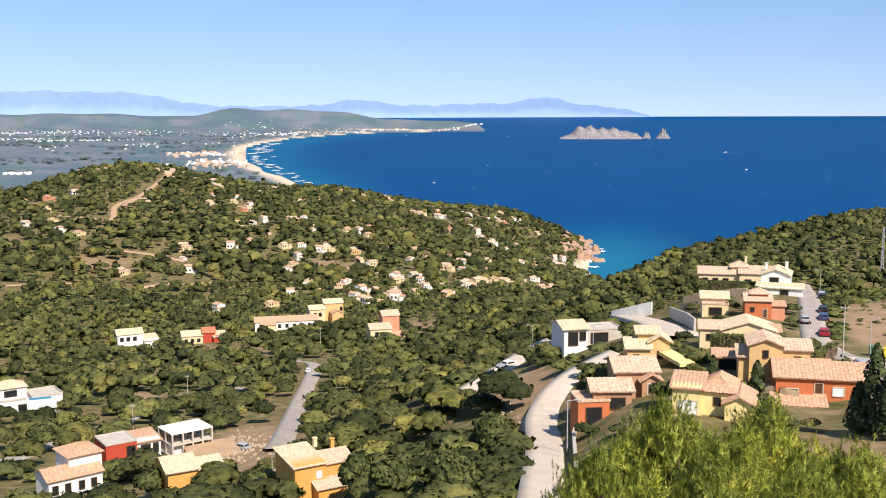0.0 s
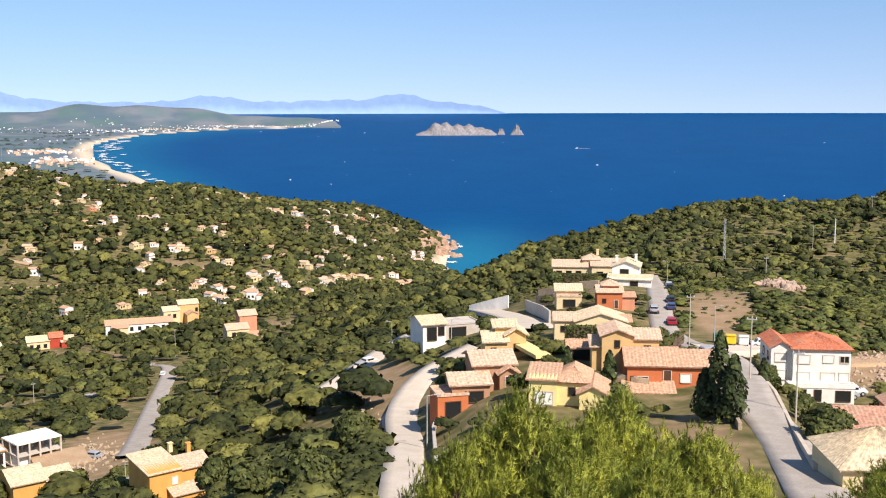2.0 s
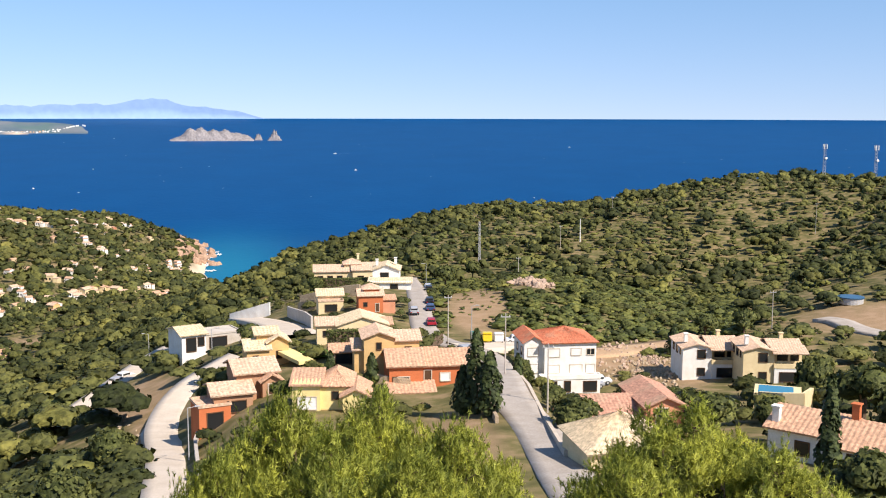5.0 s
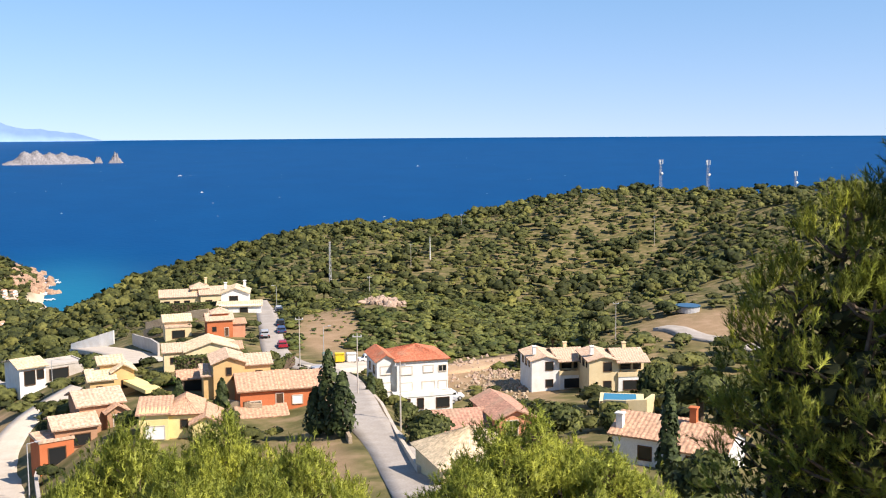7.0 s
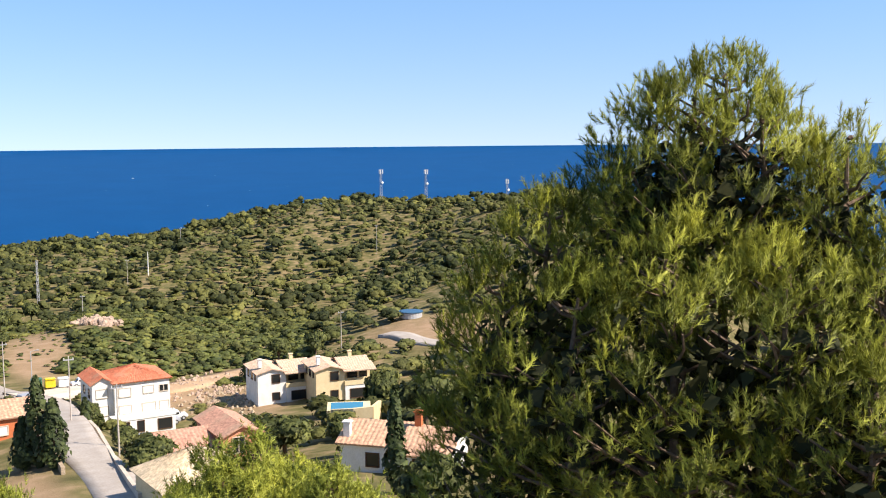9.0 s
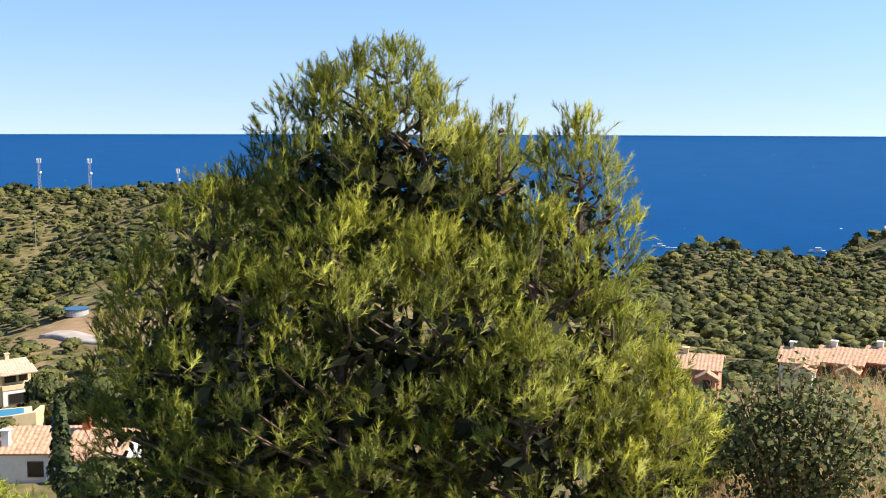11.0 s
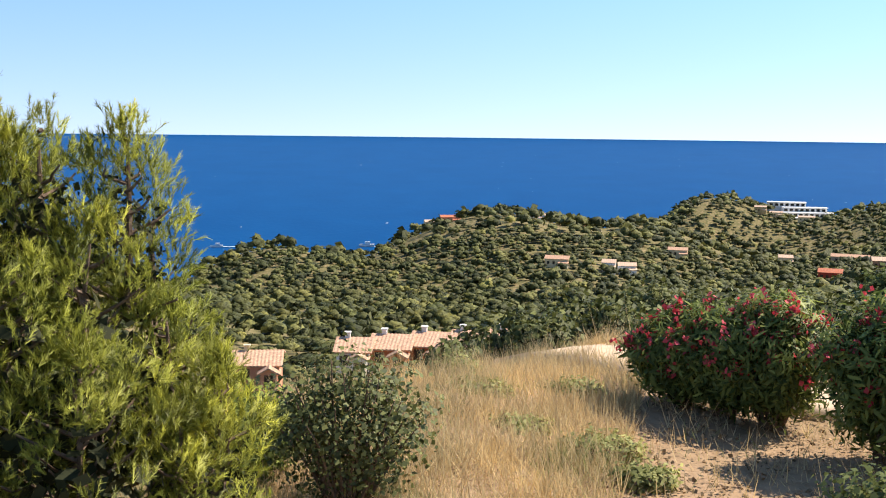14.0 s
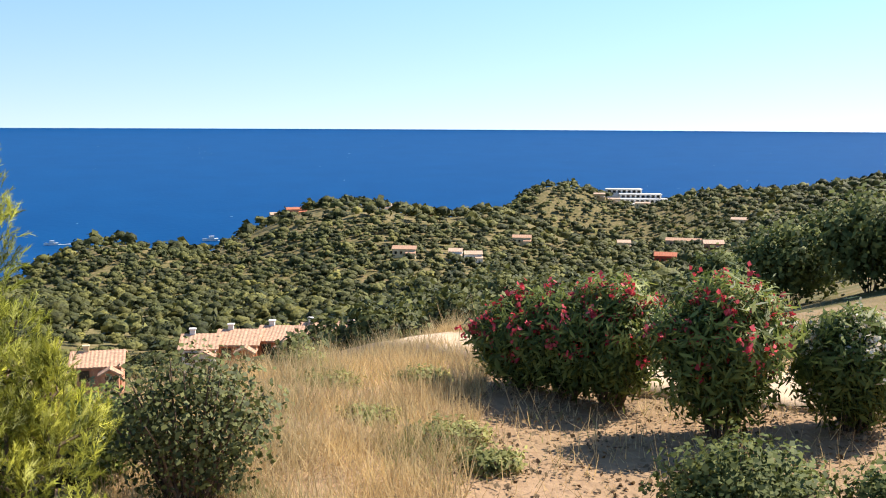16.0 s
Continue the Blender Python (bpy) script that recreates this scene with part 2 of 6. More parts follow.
def sea_material():
    m, n, l, s = material("sea_water", 0.5, 0.028)
    a = n.new("ShaderNodeAttribute")
    a.attribute_name = "shallow"
    co = n.new("ShaderNodeTexCoord").outputs["Object"]
    broad, chop = noise_node(n, l, 0.009, 7, co), noise_node(n, l, 0.09, 6, co)
    deep = mix(n, l, broad, (0.002, 0.046, 0.150), (0.0035, 0.066, 0.195))
    c = mix(n, l, a.outputs["Fac"], deep, (0.008, 0.15, 0.26))
    l.new(c, s.inputs["Base Color"])
    bump(n, l, chop, s, 0.35, 1.2)
    return m


GROUND, SEA = ground_material(), sea_material()
PINE = foliage("pine_needles", (0.095, 0.112, 0.018), (0.50, 0.515, 0.088), 0.36, 0.5, "shoot", 1.1)
OLEANDER = foliage("oleander_leaves", (0.05, 0.085, 0.022), (0.32, 0.36, 0.095), 0.38, 0.5, "", 1.0)
MASTIC = foliage("mastic_leaves", (0.05, 0.062, 0.022), (0.22, 0.23, 0.085), 0.25, 0.6, "", 1.0)
BROOM = foliage("low_shrub_leaves", (0.06, 0.085, 0.025), (0.22, 0.245, 0.085), 0.3, 0.7, "", 1.0)
STRAW = foliage("dry_grass", (0.40, 0.285, 0.15), (0.76, 0.59, 0.35), 0.4, 0.8, "", 0.8)
WEEDS = foliage("green_weeds", (0.16, 0.17, 0.05), (0.40, 0.40, 0.17), 0.35, 0.7, "", 0.8)
PETALS = foliage("pink_petals", (0.55, 0.03, 0.05), (0.85, 0.16, 0.2), 0.3, 0.6, "", 1.0)
PALE_PETALS = foliage("white_petals", (0.6, 0.5, 0.4), (0.85, 0.8, 0.7), 0.3, 0.6, "", 1.0)
# brighter copy of the pine needle colours, with sunlight put into them
CROWN_PINE = foliage("sunlit_pine_needles", (0.19, 0.22, 0.04), (0.56, 0.575, 0.11), 0.38, 0.5, "shoot", 0.9)
# near-black colour for quads that stand for shade between pine boughs
GAP_SHADE = foliage("painted_gap_shade", (0.02, 0.024, 0.009), (0.05, 0.05, 0.02), 0.05, 0.8, "", 0.7)
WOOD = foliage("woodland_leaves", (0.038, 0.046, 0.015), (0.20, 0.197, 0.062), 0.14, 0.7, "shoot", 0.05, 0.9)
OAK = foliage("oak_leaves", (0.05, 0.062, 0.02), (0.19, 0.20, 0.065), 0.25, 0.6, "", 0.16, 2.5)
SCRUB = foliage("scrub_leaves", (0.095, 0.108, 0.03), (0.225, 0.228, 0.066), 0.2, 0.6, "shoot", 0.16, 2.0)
BARK = surface("pine_bark", (0.16, 0.11, 0.075), 3, 0.4)
# ---- ground and sea ----
def mesh_object(name, verts, faces, mat, parent=None, normals=None):
    """A mesh from arrays; normals: one a vertex, for foliage that is lit as a rounded whole."""
    me = bpy.data.meshes.new(name)
    verts, faces = np.asarray(verts, np.float32), np.asarray(faces, np.int32)
    if normals is not None:
        a, b, c = (verts[faces[:, i]] for i in (0, 1, 2))
        back = (np.cross(b - a, c - a) * normals[faces[:, 0]]).sum(1) < 0
        faces[back] = faces[back][:, ::-1]
    k = faces.shape[1]
    me.vertices.add(len(verts))
    me.vertices.foreach_set("co", verts.ravel())
    me.loops.add(faces.size)
    me.loops.foreach_set("vertex_index", faces.ravel())
    me.polygons.add(len(faces))
    me.polygons.foreach_set("loop_start", np.arange(0, faces.size, k, dtype=np.int32))
    me.update(calc_edges=True)
    me.validate()
    if normals is not None:
        me.polygons.foreach_set("use_smooth", np.ones(len(faces), bool))
        me.normals_split_custom_set_from_vertices(normals)
    me.materials.append(mat)
    ob = new(name, me)
    ob.parent = parent
    return ob


def grid_faces(nb, nr):
    i = np.arange((nb - 1) * (nr - 1))
    a = (i // (nr - 1)) * nr + i % (nr - 1)
    return np.stack([a, a + 1, a + nr + 1, a + nr], -1)[:, ::-1]


def float_attribute(ob, name, values):
    ob.data.attributes.new(name, "FLOAT", "POINT").data.foreach_set("value", np.asarray(values, np.float32))


def bumps(b, r, size, seed=0.0):
    """Cheap rolling noise over the ground, -1 to 1, with waves of about that many metres."""
    x, y = r * np.sin(np.radians(b)) / size * 6.28, r * np.cos(np.radians(b)) / size * 6.28
    return (np.sin(x + 1.3 * np.sin(0.7 * y + seed)) + np.sin(y * 1.1 + 1.7 * np.sin(0.6 * x + 2 * seed)) + np.sin(0.7 * (x + y) + seed)) / 3


def patch(b, r, pb, pr, wb, wr):
    return np.exp(-(((b - pb) / wb) ** 2 + ((r - pr) / wr) ** 2) ** 2)


def dryness(b, r):
    """Where grass, bare earth and tracks show between the trees."""
    d = smooth(60, 80, b) * smooth(40, 24, r)
    for row in ((4.6, 130, 1.1, 22), (4.4, 164, 1.7, 17), (8.2, 140, 1.6, 9), (2.4, 181, 1.6, 8), (22.6, 210, 1.7, 34), (30.0, 176, 5.0, 9), (43.5, 222, 4.0, 16), (-10.4, 225, 2.2, 26), (-13.0, 190, 4.0, 22),
                (21.5, 88, 2.6, 16), (34.0, 168, 1.6, 14), (-2.6, 560, 1.6, 22), (-16.5, 330, 1.2, 12)):
        d = np.maximum(d, patch(b, r, *row))
    west = 0.8 * smooth(0.66, 0.8, bumps(b, r, 150, 4)) * smooth(380, 520, r) * smooth(9, 6, b) * smooth(1750, 1500, r)
    return np.maximum(d, west)


nb, nr = 500, 250
bs = np.concatenate([np.linspace(-180, -30, 60, endpoint=False), np.linspace(-30, 122, nb - 100, endpoint=False), np.linspace(122, 180, 40)])
rs = np.concatenate([np.linspace(0.0, 40, 60, endpoint=False), np.exp(np.linspace(math.log(40), math.log(2600), 130, endpoint=False)), np.exp(np.linspace(math.log(2600), math.log(60000), nr - 190))])
B, R = (a.ravel() for a in np.meshgrid(bs, rs, indexing="ij"))
Z = height(B, R)
rough = bumps(B, R, 9) * 0.12 * smooth(5, 12, R) + bumps(B, R, 60, 2) * 0.8 * smooth(200, 350, R) * smooth(2500, 1500, R)
Z = Z + rough * smooth(-2, 6, Z)
Z = np.where((R > 14500), -30, Z)
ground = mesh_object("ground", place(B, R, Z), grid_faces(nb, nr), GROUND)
tagged(ground, "dry Mediterranean hill ground with scrub, bare earth and haze-tinted far fields", "ground", kind="structure")
float_attribute(ground, "dry", np.clip(dryness(B, R) + 0.25 * bumps(B, R, 5) * (dryness(B, R) > 0.05), 0, 1))
# the haze-tinted field colours take over with distance
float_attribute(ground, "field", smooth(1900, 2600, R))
shore = np.where(R > 2200, smooth(0.9, 0.15, np.abs(B - coast(R) + 0.45) * (1 + R / 20000)) * (B < coast(R) + 0.1) * (R < 10200), smooth(9, 3, Z) * (Z > -3) * (R > 900) * (B < 12))
float_attribute(ground, "sand", shore)
for p in ground.data.polygons:
    p.use_smooth = True

sb = np.concatenate([np.linspace(-180, -26, 24, endpoint=False), np.linspace(-26, 125, 170, endpoint=False), np.linspace(125, 180, 10)])
sr = np.exp(np.linspace(math.log(700), math.log(56000), 80))
B2, R2 = (a.ravel() for a in np.meshgrid(sb, sr, indexing="ij"))
sea = mesh_object("water", place(B2, R2, np.zeros(len(B2))), grid_faces(len(sb), len(sr)), SEA)
tagged(sea, "deep blue open sea, turquoise near the shore", "sea", kind="structure")
h2 = height(B2, R2)
cove = np.exp(-((B2 - 9) / 3.5) ** 2 - ((R2 - 1350) / 330) ** 2)
bay = smooth(5.0, 0.4, B2 - coast(R2)) * smooth(1900, 2500, R2) * smooth(11000, 7000, R2)
float_attribute(sea, "shallow", np.clip(0.9 * cove + 0.5 * bay, 0, 1))
for p in sea.data.polygons:
    p.use_smooth = True

# mountains over the bay, far off
def ridge(b):
    e = 0.55 + 0.8 * np.exp(-((b + 21) / 4.5) ** 2) + 0.45 * np.exp(-((b + 16) / 2.5) ** 2) + 0.33 * np.exp(-((b + 4.6) / 1.6) ** 2) + 0.1 * np.exp(-((b - 2) / 2) ** 2) + 0.42 * np.exp(-((b - 5.4) / 1.35) ** 2)
    e = e + 0.04 * np.sin(b * 3.3) + 0.03 * np.sin(b * 7.1 + 1)
    return e * smooth(14.5, 6.5, b) * smooth(-50, -30, b) - 0.35 - 0.4 * smooth(9, 12.5, b)


# distance haze is painted into the range as a pale blue base colour
MOUNTAIN = surface("haze_painted_mountain", (0.27, 0.395, 0.60), 0.004, 0.05, 1.0, (0.93, 0.94, 0.97), 0.0, 2)
mb, mr = np.linspace(-48, 14, 160), np.array((40000, 40400, 41200, 42000))
B3, R3 = (a.ravel() for a in np.meshgrid(mb, mr, indexing="ij"))
lift = np.tile((-0.7, 0.0, 0.62, 1.0), len(mb))
E3 = -0.55 + (ridge(B3) + 0.55) * np.clip(lift, 0, 1) + 0.05 * np.sin(B3 * 5) * (lift == 0.62)
tagged(mesh_object("backdrop", place(B3, R3, EYE + R3 * np.tan(np.radians(E3)) + R3 * R3 / 1.46e7), grid_faces(len(mb), 4), MOUNTAIN), "mountain range across the bay, painted in haze blue", "mountains", kind="structure")
SAND = surface("pale_sandy_path", (0.62, 0.47, 0.32), 1.5, 0.12, 1.0, (0.88, 0.86, 0.82), 0.05, 0.03)
# ---- building kit ----
CLEAR = []  # x, y, radius that trees keep off


def part(name, bm, mat, parent=None, label=""):
    me = bpy.data.meshes.new(name)
    bmesh.ops.recalc_face_normals(bm, faces=bm.faces[:])
    bm.to_mesh(me)
    bm.free()
    me.materials.append(mat)
    ob = new(name, me)
    ob.parent = parent
    return tagged(ob, label)


def box(x0, x1, y0, y1, z0, z1, bm=None, edge=0.0):
    bm = bm or bmesh.new()
    m = Matrix.Translation(((x0 + x1) / 2, (y0 + y1) / 2, (z0 + z1) / 2)) @ Matrix.Diagonal((x1 - x0, y1 - y0, z1 - z0, 1))
    r = bmesh.ops.create_cube(bm, size=1, matrix=m)
    if edge:
        es = {e for v in r["verts"] for e in v.link_edges}
        bmesh.ops.bevel(bm, geom=list(es), offset=edge, segments=2, affect="EDGES")
    return bm


def tube(p, q, r0, r1=None, sides=8, bm=None):
    bm = bm or bmesh.new()
    p, q = Vector(p), Vector(q)
    m = Matrix.Translation((p + q) / 2) @ (q - p).to_track_quat("Z", "Y").to_matrix().to_4x4()
    bmesh.ops.create_cone(bm, cap_ends=True, segments=sides, radius1=r0, radius2=r0 if r1 is None else r1, depth=(q - p).length, matrix=m)
    return bm


def thing(name, label, category, b, r, yaw=0.0, up=0.0, keep=0.0, group=""):
    """An empty on the ground, whose y points away from the viewpoint."""
    ob = new(name)
    p = spot(b, r, up)
    ob.matrix_basis = Matrix.Translation(p) @ pose(0, 0, 0, 0, 0, -b + yaw)
    if keep:
        q = ob.matrix_basis @ Vector((0, keep * 0.7, 0))
        CLEAR.append((q.x, q.y, keep))
    return tagged(ob, label, category, group)


RIB = [0.42]  # metres between the ridges of tile


def slope(bm, a, b, c, d, thick=0.16):
    """One roof slope with ridges of tile: a, b along the eaves, c, d along the ridge above b and a."""
    a, b, c, d = (Vector(v) for v in (a, b, c, d))
    n = max(2, int(max((b - a).length, (c - d).length) / RIB[0])) * 2
    nrm = (b - a).cross(d - a if (d - a).length > 0.01 else c - a).normalized()
    if nrm.z < 0:
        nrm = -nrm
    low, high, foot, peak = [], [], [], []
    for i in range(n + 1):
        k, lift = i / n, nrm * (0.045 if i % 2 else 0.0)
        low.append(bm.verts.new(a.lerp(b, k) + lift))
        high.append(bm.verts.new(d.lerp(c, k) + lift))
        foot.append(bm.verts.new(a.lerp(b, k) - nrm * thick))
        peak.append(bm.verts.new(d.lerp(c, k) - nrm * thick))
    for i in range(n):
        for q in ((low[i], low[i + 1], high[i + 1], high[i]), (foot[i], foot[i + 1], low[i + 1], low[i]), (foot[i + 1], foot[i], peak[i], peak[i + 1])):
            bm.faces.new(q)
    for i in (0, n):
        bm.faces.new((low[i], high[i], peak[i], foot[i]))


def roof(kind, x0, x1, y0, y1, z, rise, mat, parent, over=0.4):
    bm = bmesh.new()
    X0, X1, Y0, Y1 = x0 - over, x1 + over, y0 - over, y1 + over
    xm, ym = (x0 + x1) / 2, (y0 + y1) / 2
    if kind == "gx":
        k = rise * over / max(0.1, ym - y0)
        slope(bm, (X0, Y0, z - k), (X1, Y0, z - k), (X1, ym, z + rise), (X0, ym, z + rise))
        slope(bm, (X1, Y1, z - k), (X0, Y1, z - k), (X0, ym, z + rise), (X1, ym, z + rise))
    elif kind == "gy":
        k = rise * over / max(0.1, xm - x0)
        slope(bm, (X0, Y1, z - k), (X0, Y0, z - k), (xm, Y0, z + rise), (xm, Y1, z + rise))
        slope(bm, (X1, Y0, z - k), (X1, Y1, z - k), (xm, Y1, z + rise), (xm, Y0, z + rise))
    elif kind == "hip":
        s = min((x1 - x0), (y1 - y0)) / 2
        ax, ay = ((x0 + s, ym), (x1 - s, ym)) if x1 - x0 >= y1 - y0 else ((xm, y0 + s), (xm, y1 - s))
        a, b = (*ax, z + rise), (*ay, z + rise)
        lo, hi = z - rise * over / s, None
        p = ((X0, Y0, lo), (X1, Y0, lo), (X1, Y1, lo), (X0, Y1, lo))
        if x1 - x0 >= y1 - y0:
            slope(bm, p[0], p[1], b, a), slope(bm, p[2], p[3], a, b), slope(bm, p[3], p[0], a, a), slope(bm, p[1], p[2], b, b)
        else:
            slope(bm, p[0], p[1], a, a), slope(bm, p[2], p[3], b, b), slope(bm, p[3], p[0], a, b), slope(bm, p[1], p[2], b, a)
    elif kind == "shed":
        slope(bm, (X0, Y0, z - 0.12), (X1, Y0, z - 0.12), (X1, Y1, z + rise), (X0, Y1, z + rise))
    else:
        box(x0, x1, y0, y1, z, z + 0.12, bm)
        for e in ((x0 - 0.1, x1 + 0.1, y0 - 0.1, y0 + 0.12), (x0 - 0.1, x1 + 0.1, y1 - 0.12, y1 + 0.1), (x0 - 0.1, x0 + 0.12, y0, y1), (x1 - 0.12, x1 + 0.1, y0, y1)):
            box(*e, z, z + max(rise, 0.25), bm)
    return part("roof", bm, mat, parent)


def gable_wall(kind, x0, x1, y0, y1, z0, z1, rise, mat, parent):
    """Walls of one block with the gable's triangle where it has one."""
    bm = bmesh.new()
    prof = [(x0, z0), (x1, z0), (x1, z1), (x0, z1)]
    if kind == "gy":
        prof = [(x0, z0), (x1, z0), (x1, z1), ((x0 + x1) / 2, z1 + rise - 0.08), (x0, z1)]
        f, g = [bm.verts.new((x, y0, z)) for x, z in prof], [bm.verts.new((x, y1, z)) for x, z in prof]
    else:
        prof = [(y0, z0), (y1, z0), (y1, z1), (y0, z1)]
        if kind == "gx":
            prof.insert(3, ((y0 + y1) / 2, z1 + rise - 0.08))
        if kind == "shed":
            prof[2] = (y1, z1 + rise - 0.1)
        f, g = [bm.verts.new((x0, y, z)) for y, z in prof], [bm.verts.new((x1, y, z)) for y, z in prof]
    bm.faces.new(f), bm.faces.new(g[::-1])
    for i in range(len(f)):
        j = (i + 1) % len(f)
        bm.faces.new((f[i], f[j], g[j], g[i]))
    return part("wall", bm, mat, parent)


def window(parent, face, u, z, w, h, at, kind="window"):
    """A framed opening on a wall: face f, l or r; u runs along it, at is the wall's plane."""
    rim = 0.11
    def put(u0, u1, z0, z1, d0, d1, bm):
        if face == "f":
            return box(u0, u1, at - d1, at - d0, z0, z1, bm)
        if face == "l":
            return box(at - d1, at - d0, u0, u1, z0, z1, bm)
        return box(at + d0, at + d1, u0, u1, z0, z1, bm)
    bm = bmesh.new()
    put(u - w / 2 - rim, u - w / 2, z - rim, z + h + rim, -0.1, 0.07, bm)
    put(u + w / 2, u + w / 2 + rim, z - rim, z + h + rim, -0.1, 0.07, bm)
    put(u - w / 2, u + w / 2, z + h, z + h + rim, -0.1, 0.07, bm)
    put(u - w / 2, u + w / 2, z - rim, z, -0.1, 0.12, bm)
    if kind == "window" and w > 0.8:
        put(u - 0.04, u + 0.04, z, z + h, -0.1, 0.05, bm)
    ob = part("door" if kind == "door" else "window", bm, TRIM if kind != "dark" else WOODWORK, parent)
    if kind == "shut":
        part("roller_shutter", put(u - w / 2, u + w / 2, z, z + h, -0.1, 0.03, bmesh.new()), WHITE_PAINT, ob, "lowered white roller shutter")
    else:
        # in open bays, porches and loggias this dark pane stands for shade
        part("pane", put(u - w / 2, u + w / 2, z, z + h, -0.1, 0.015, bmesh.new()), GLASS if kind != "door" else WOODWORK, ob)
    return ob


def house(name, label, b, r, yaw, blocks, windows=(), keep=6.0, up=0.0, chimneys=(), size=1.0):
    """blocks: x0, x1, y0, y1, z0, z1, wall material, roof kind, rise, roof material. windows: block, face, u, z, w, h, kind."""
    root = thing(name, label, "house", b, r, yaw, up, keep)
    RIB[0] = 0.42 if r < 300 else 1.4
    root.scale = (size, size, size)
    if keep:
        for front in ((8, 18) if r > 400 else (4, 9)):
            q = root.matrix_basis.translation * (1 - front / r)
            CLEAR.append((q.x, q.y, keep * 0.7))
    for x0, x1, y0, y1, z0, z1, wall, kind, rise, tiles in blocks:
        gable_wall(kind, x0, x1, y0, y1, z0 - (3.0 if z0 <= 0 else 0), z1, rise, wall, root)
        roof(kind, x0, x1, y0, y1, z1 + 0.02, rise, tiles, root)
    for i, face, u, z, w, h, kind in windows:
        x0, x1, y0, y1 = blocks[i][:4]
        window(root, face, u, z, w, h, {"f": y0, "l": x0, "r": x1}[face], kind)
    for x, y, z, mat in chimneys:
        bm = box(x - 0.3, x + 0.3, y - 0.3, y + 0.3, z - 1.4, z)
        box(x - 0.4, x + 0.4, y - 0.4, y + 0.4, z, z + 0.12, bm)
        part("chimney", bm, mat, root)
    return root


def stucco(name, c):
    return surface(name, c, 1.0, 0.08, 0.9, (0.86, 0.83, 0.78), 0.15, 0.01)


def tile(name, c):
    """Fired clay: each ridge of tile a little different, lichen on top."""
    m, n, l, s = material(name, 0.85, 0.2)
    co = n.new("ShaderNodeTexCoord").outputs["Object"]
    fine, mid, broad = noise_node(n, l, 3.2, 3, co), noise_node(n, l, 11, 4, co), noise_node(n, l, 0.5, 3, co)
    a = ramp(n, l, fine, ((0.3, scaled(c, 0.62)), (0.55, c), (0.72, scaled(c, 1.3))))
    a = mix(n, l, ramp(n, l, broad, ((0.5, (0, 0, 0)), (0.8, (0.55, 0.55, 0.55)))), a, (0.36, 0.30, 0.2))
    l.new(a, s.inputs["Base Color"])
    bump(n, l, mid, s, 0.5, 0.05)
    return m


TRIM = surface("window_trim", (0.6, 0.52, 0.42), 1, 0.1)
WOODWORK = surface("dark_wood", (0.10, 0.055, 0.03), 2, 0.3)
WHITE_PAINT = stucco("white_paint", (0.80, 0.79, 0.75))
YELLOW, PALE, DEEP = stucco("ochre_stucco", (0.66, 0.44, 0.20)), stucco("cream_stucco", (0.74, 0.60, 0.36)), stucco("amber_stucco", (0.68, 0.36, 0.10))
LEMON = stucco("lemon_stucco", (0.80, 0.66, 0.30))
ORANGE, BROWN, PINK = stucco("orange_stucco", (0.55, 0.17, 0.07)), stucco("brown_stucco", (0.44, 0.25, 0.15)), stucco("salmon_stucco", (0.64, 0.30, 0.18))
RED = stucco("red_stucco", (0.45, 0.07, 0.04))
TILES, TILES_RED, TILES_PALE = tile("clay_tiles", (0.55, 0.33, 0.21)), tile("red_clay_tiles", (0.52, 0.17, 0.09)), tile("sandy_clay_tiles", (0.66, 0.52, 0.34))
TILES_OLD = tile("weathered_clay_tiles", (0.48, 0.26, 0.18))
TILES_PINK = tile("pinkish_clay_tiles", (0.62, 0.43, 0.30))
STONE = surface("dry_stone", (0.42, 0.33, 0.23), 1.5, 0.4, 0.95, None, 0.1, 0.08)
CONCRETE = surface("concrete", (0.52, 0.47, 0.41), 0.8, 0.12)
ASPHALT = surface("worn_asphalt", (0.40, 0.355, 0.31), 0.6, 0.12, 0.95, (0.8, 0.78, 0.75), 0.1, 0.01)
LANE = surface("pale_concrete_lane", (0.58, 0.50, 0.41), 0.6, 0.1, 0.95, (0.86, 0.84, 0.8), 0.1, 0.01)
DIRT = surface("dirt_track", (0.46, 0.32, 0.20), 0.4, 0.2, 1.0, (0.8, 0.75, 0.7), 0.05, 0.05)
METAL = surface("galvanised_steel", (0.45, 0.45, 0.45), 4, 0.1, 0.45)
RUBBER = surface("tyre_rubber", (0.02, 0.02, 0.02), 4, 0.2)


def glass_material():
    m, n, l, s = material("window_glass", 0.08, 0.5)
    s.inputs["Base Color"].default_value = (0.018, 0.02, 0.022, 1)
    return m


GLASS = glass_material()


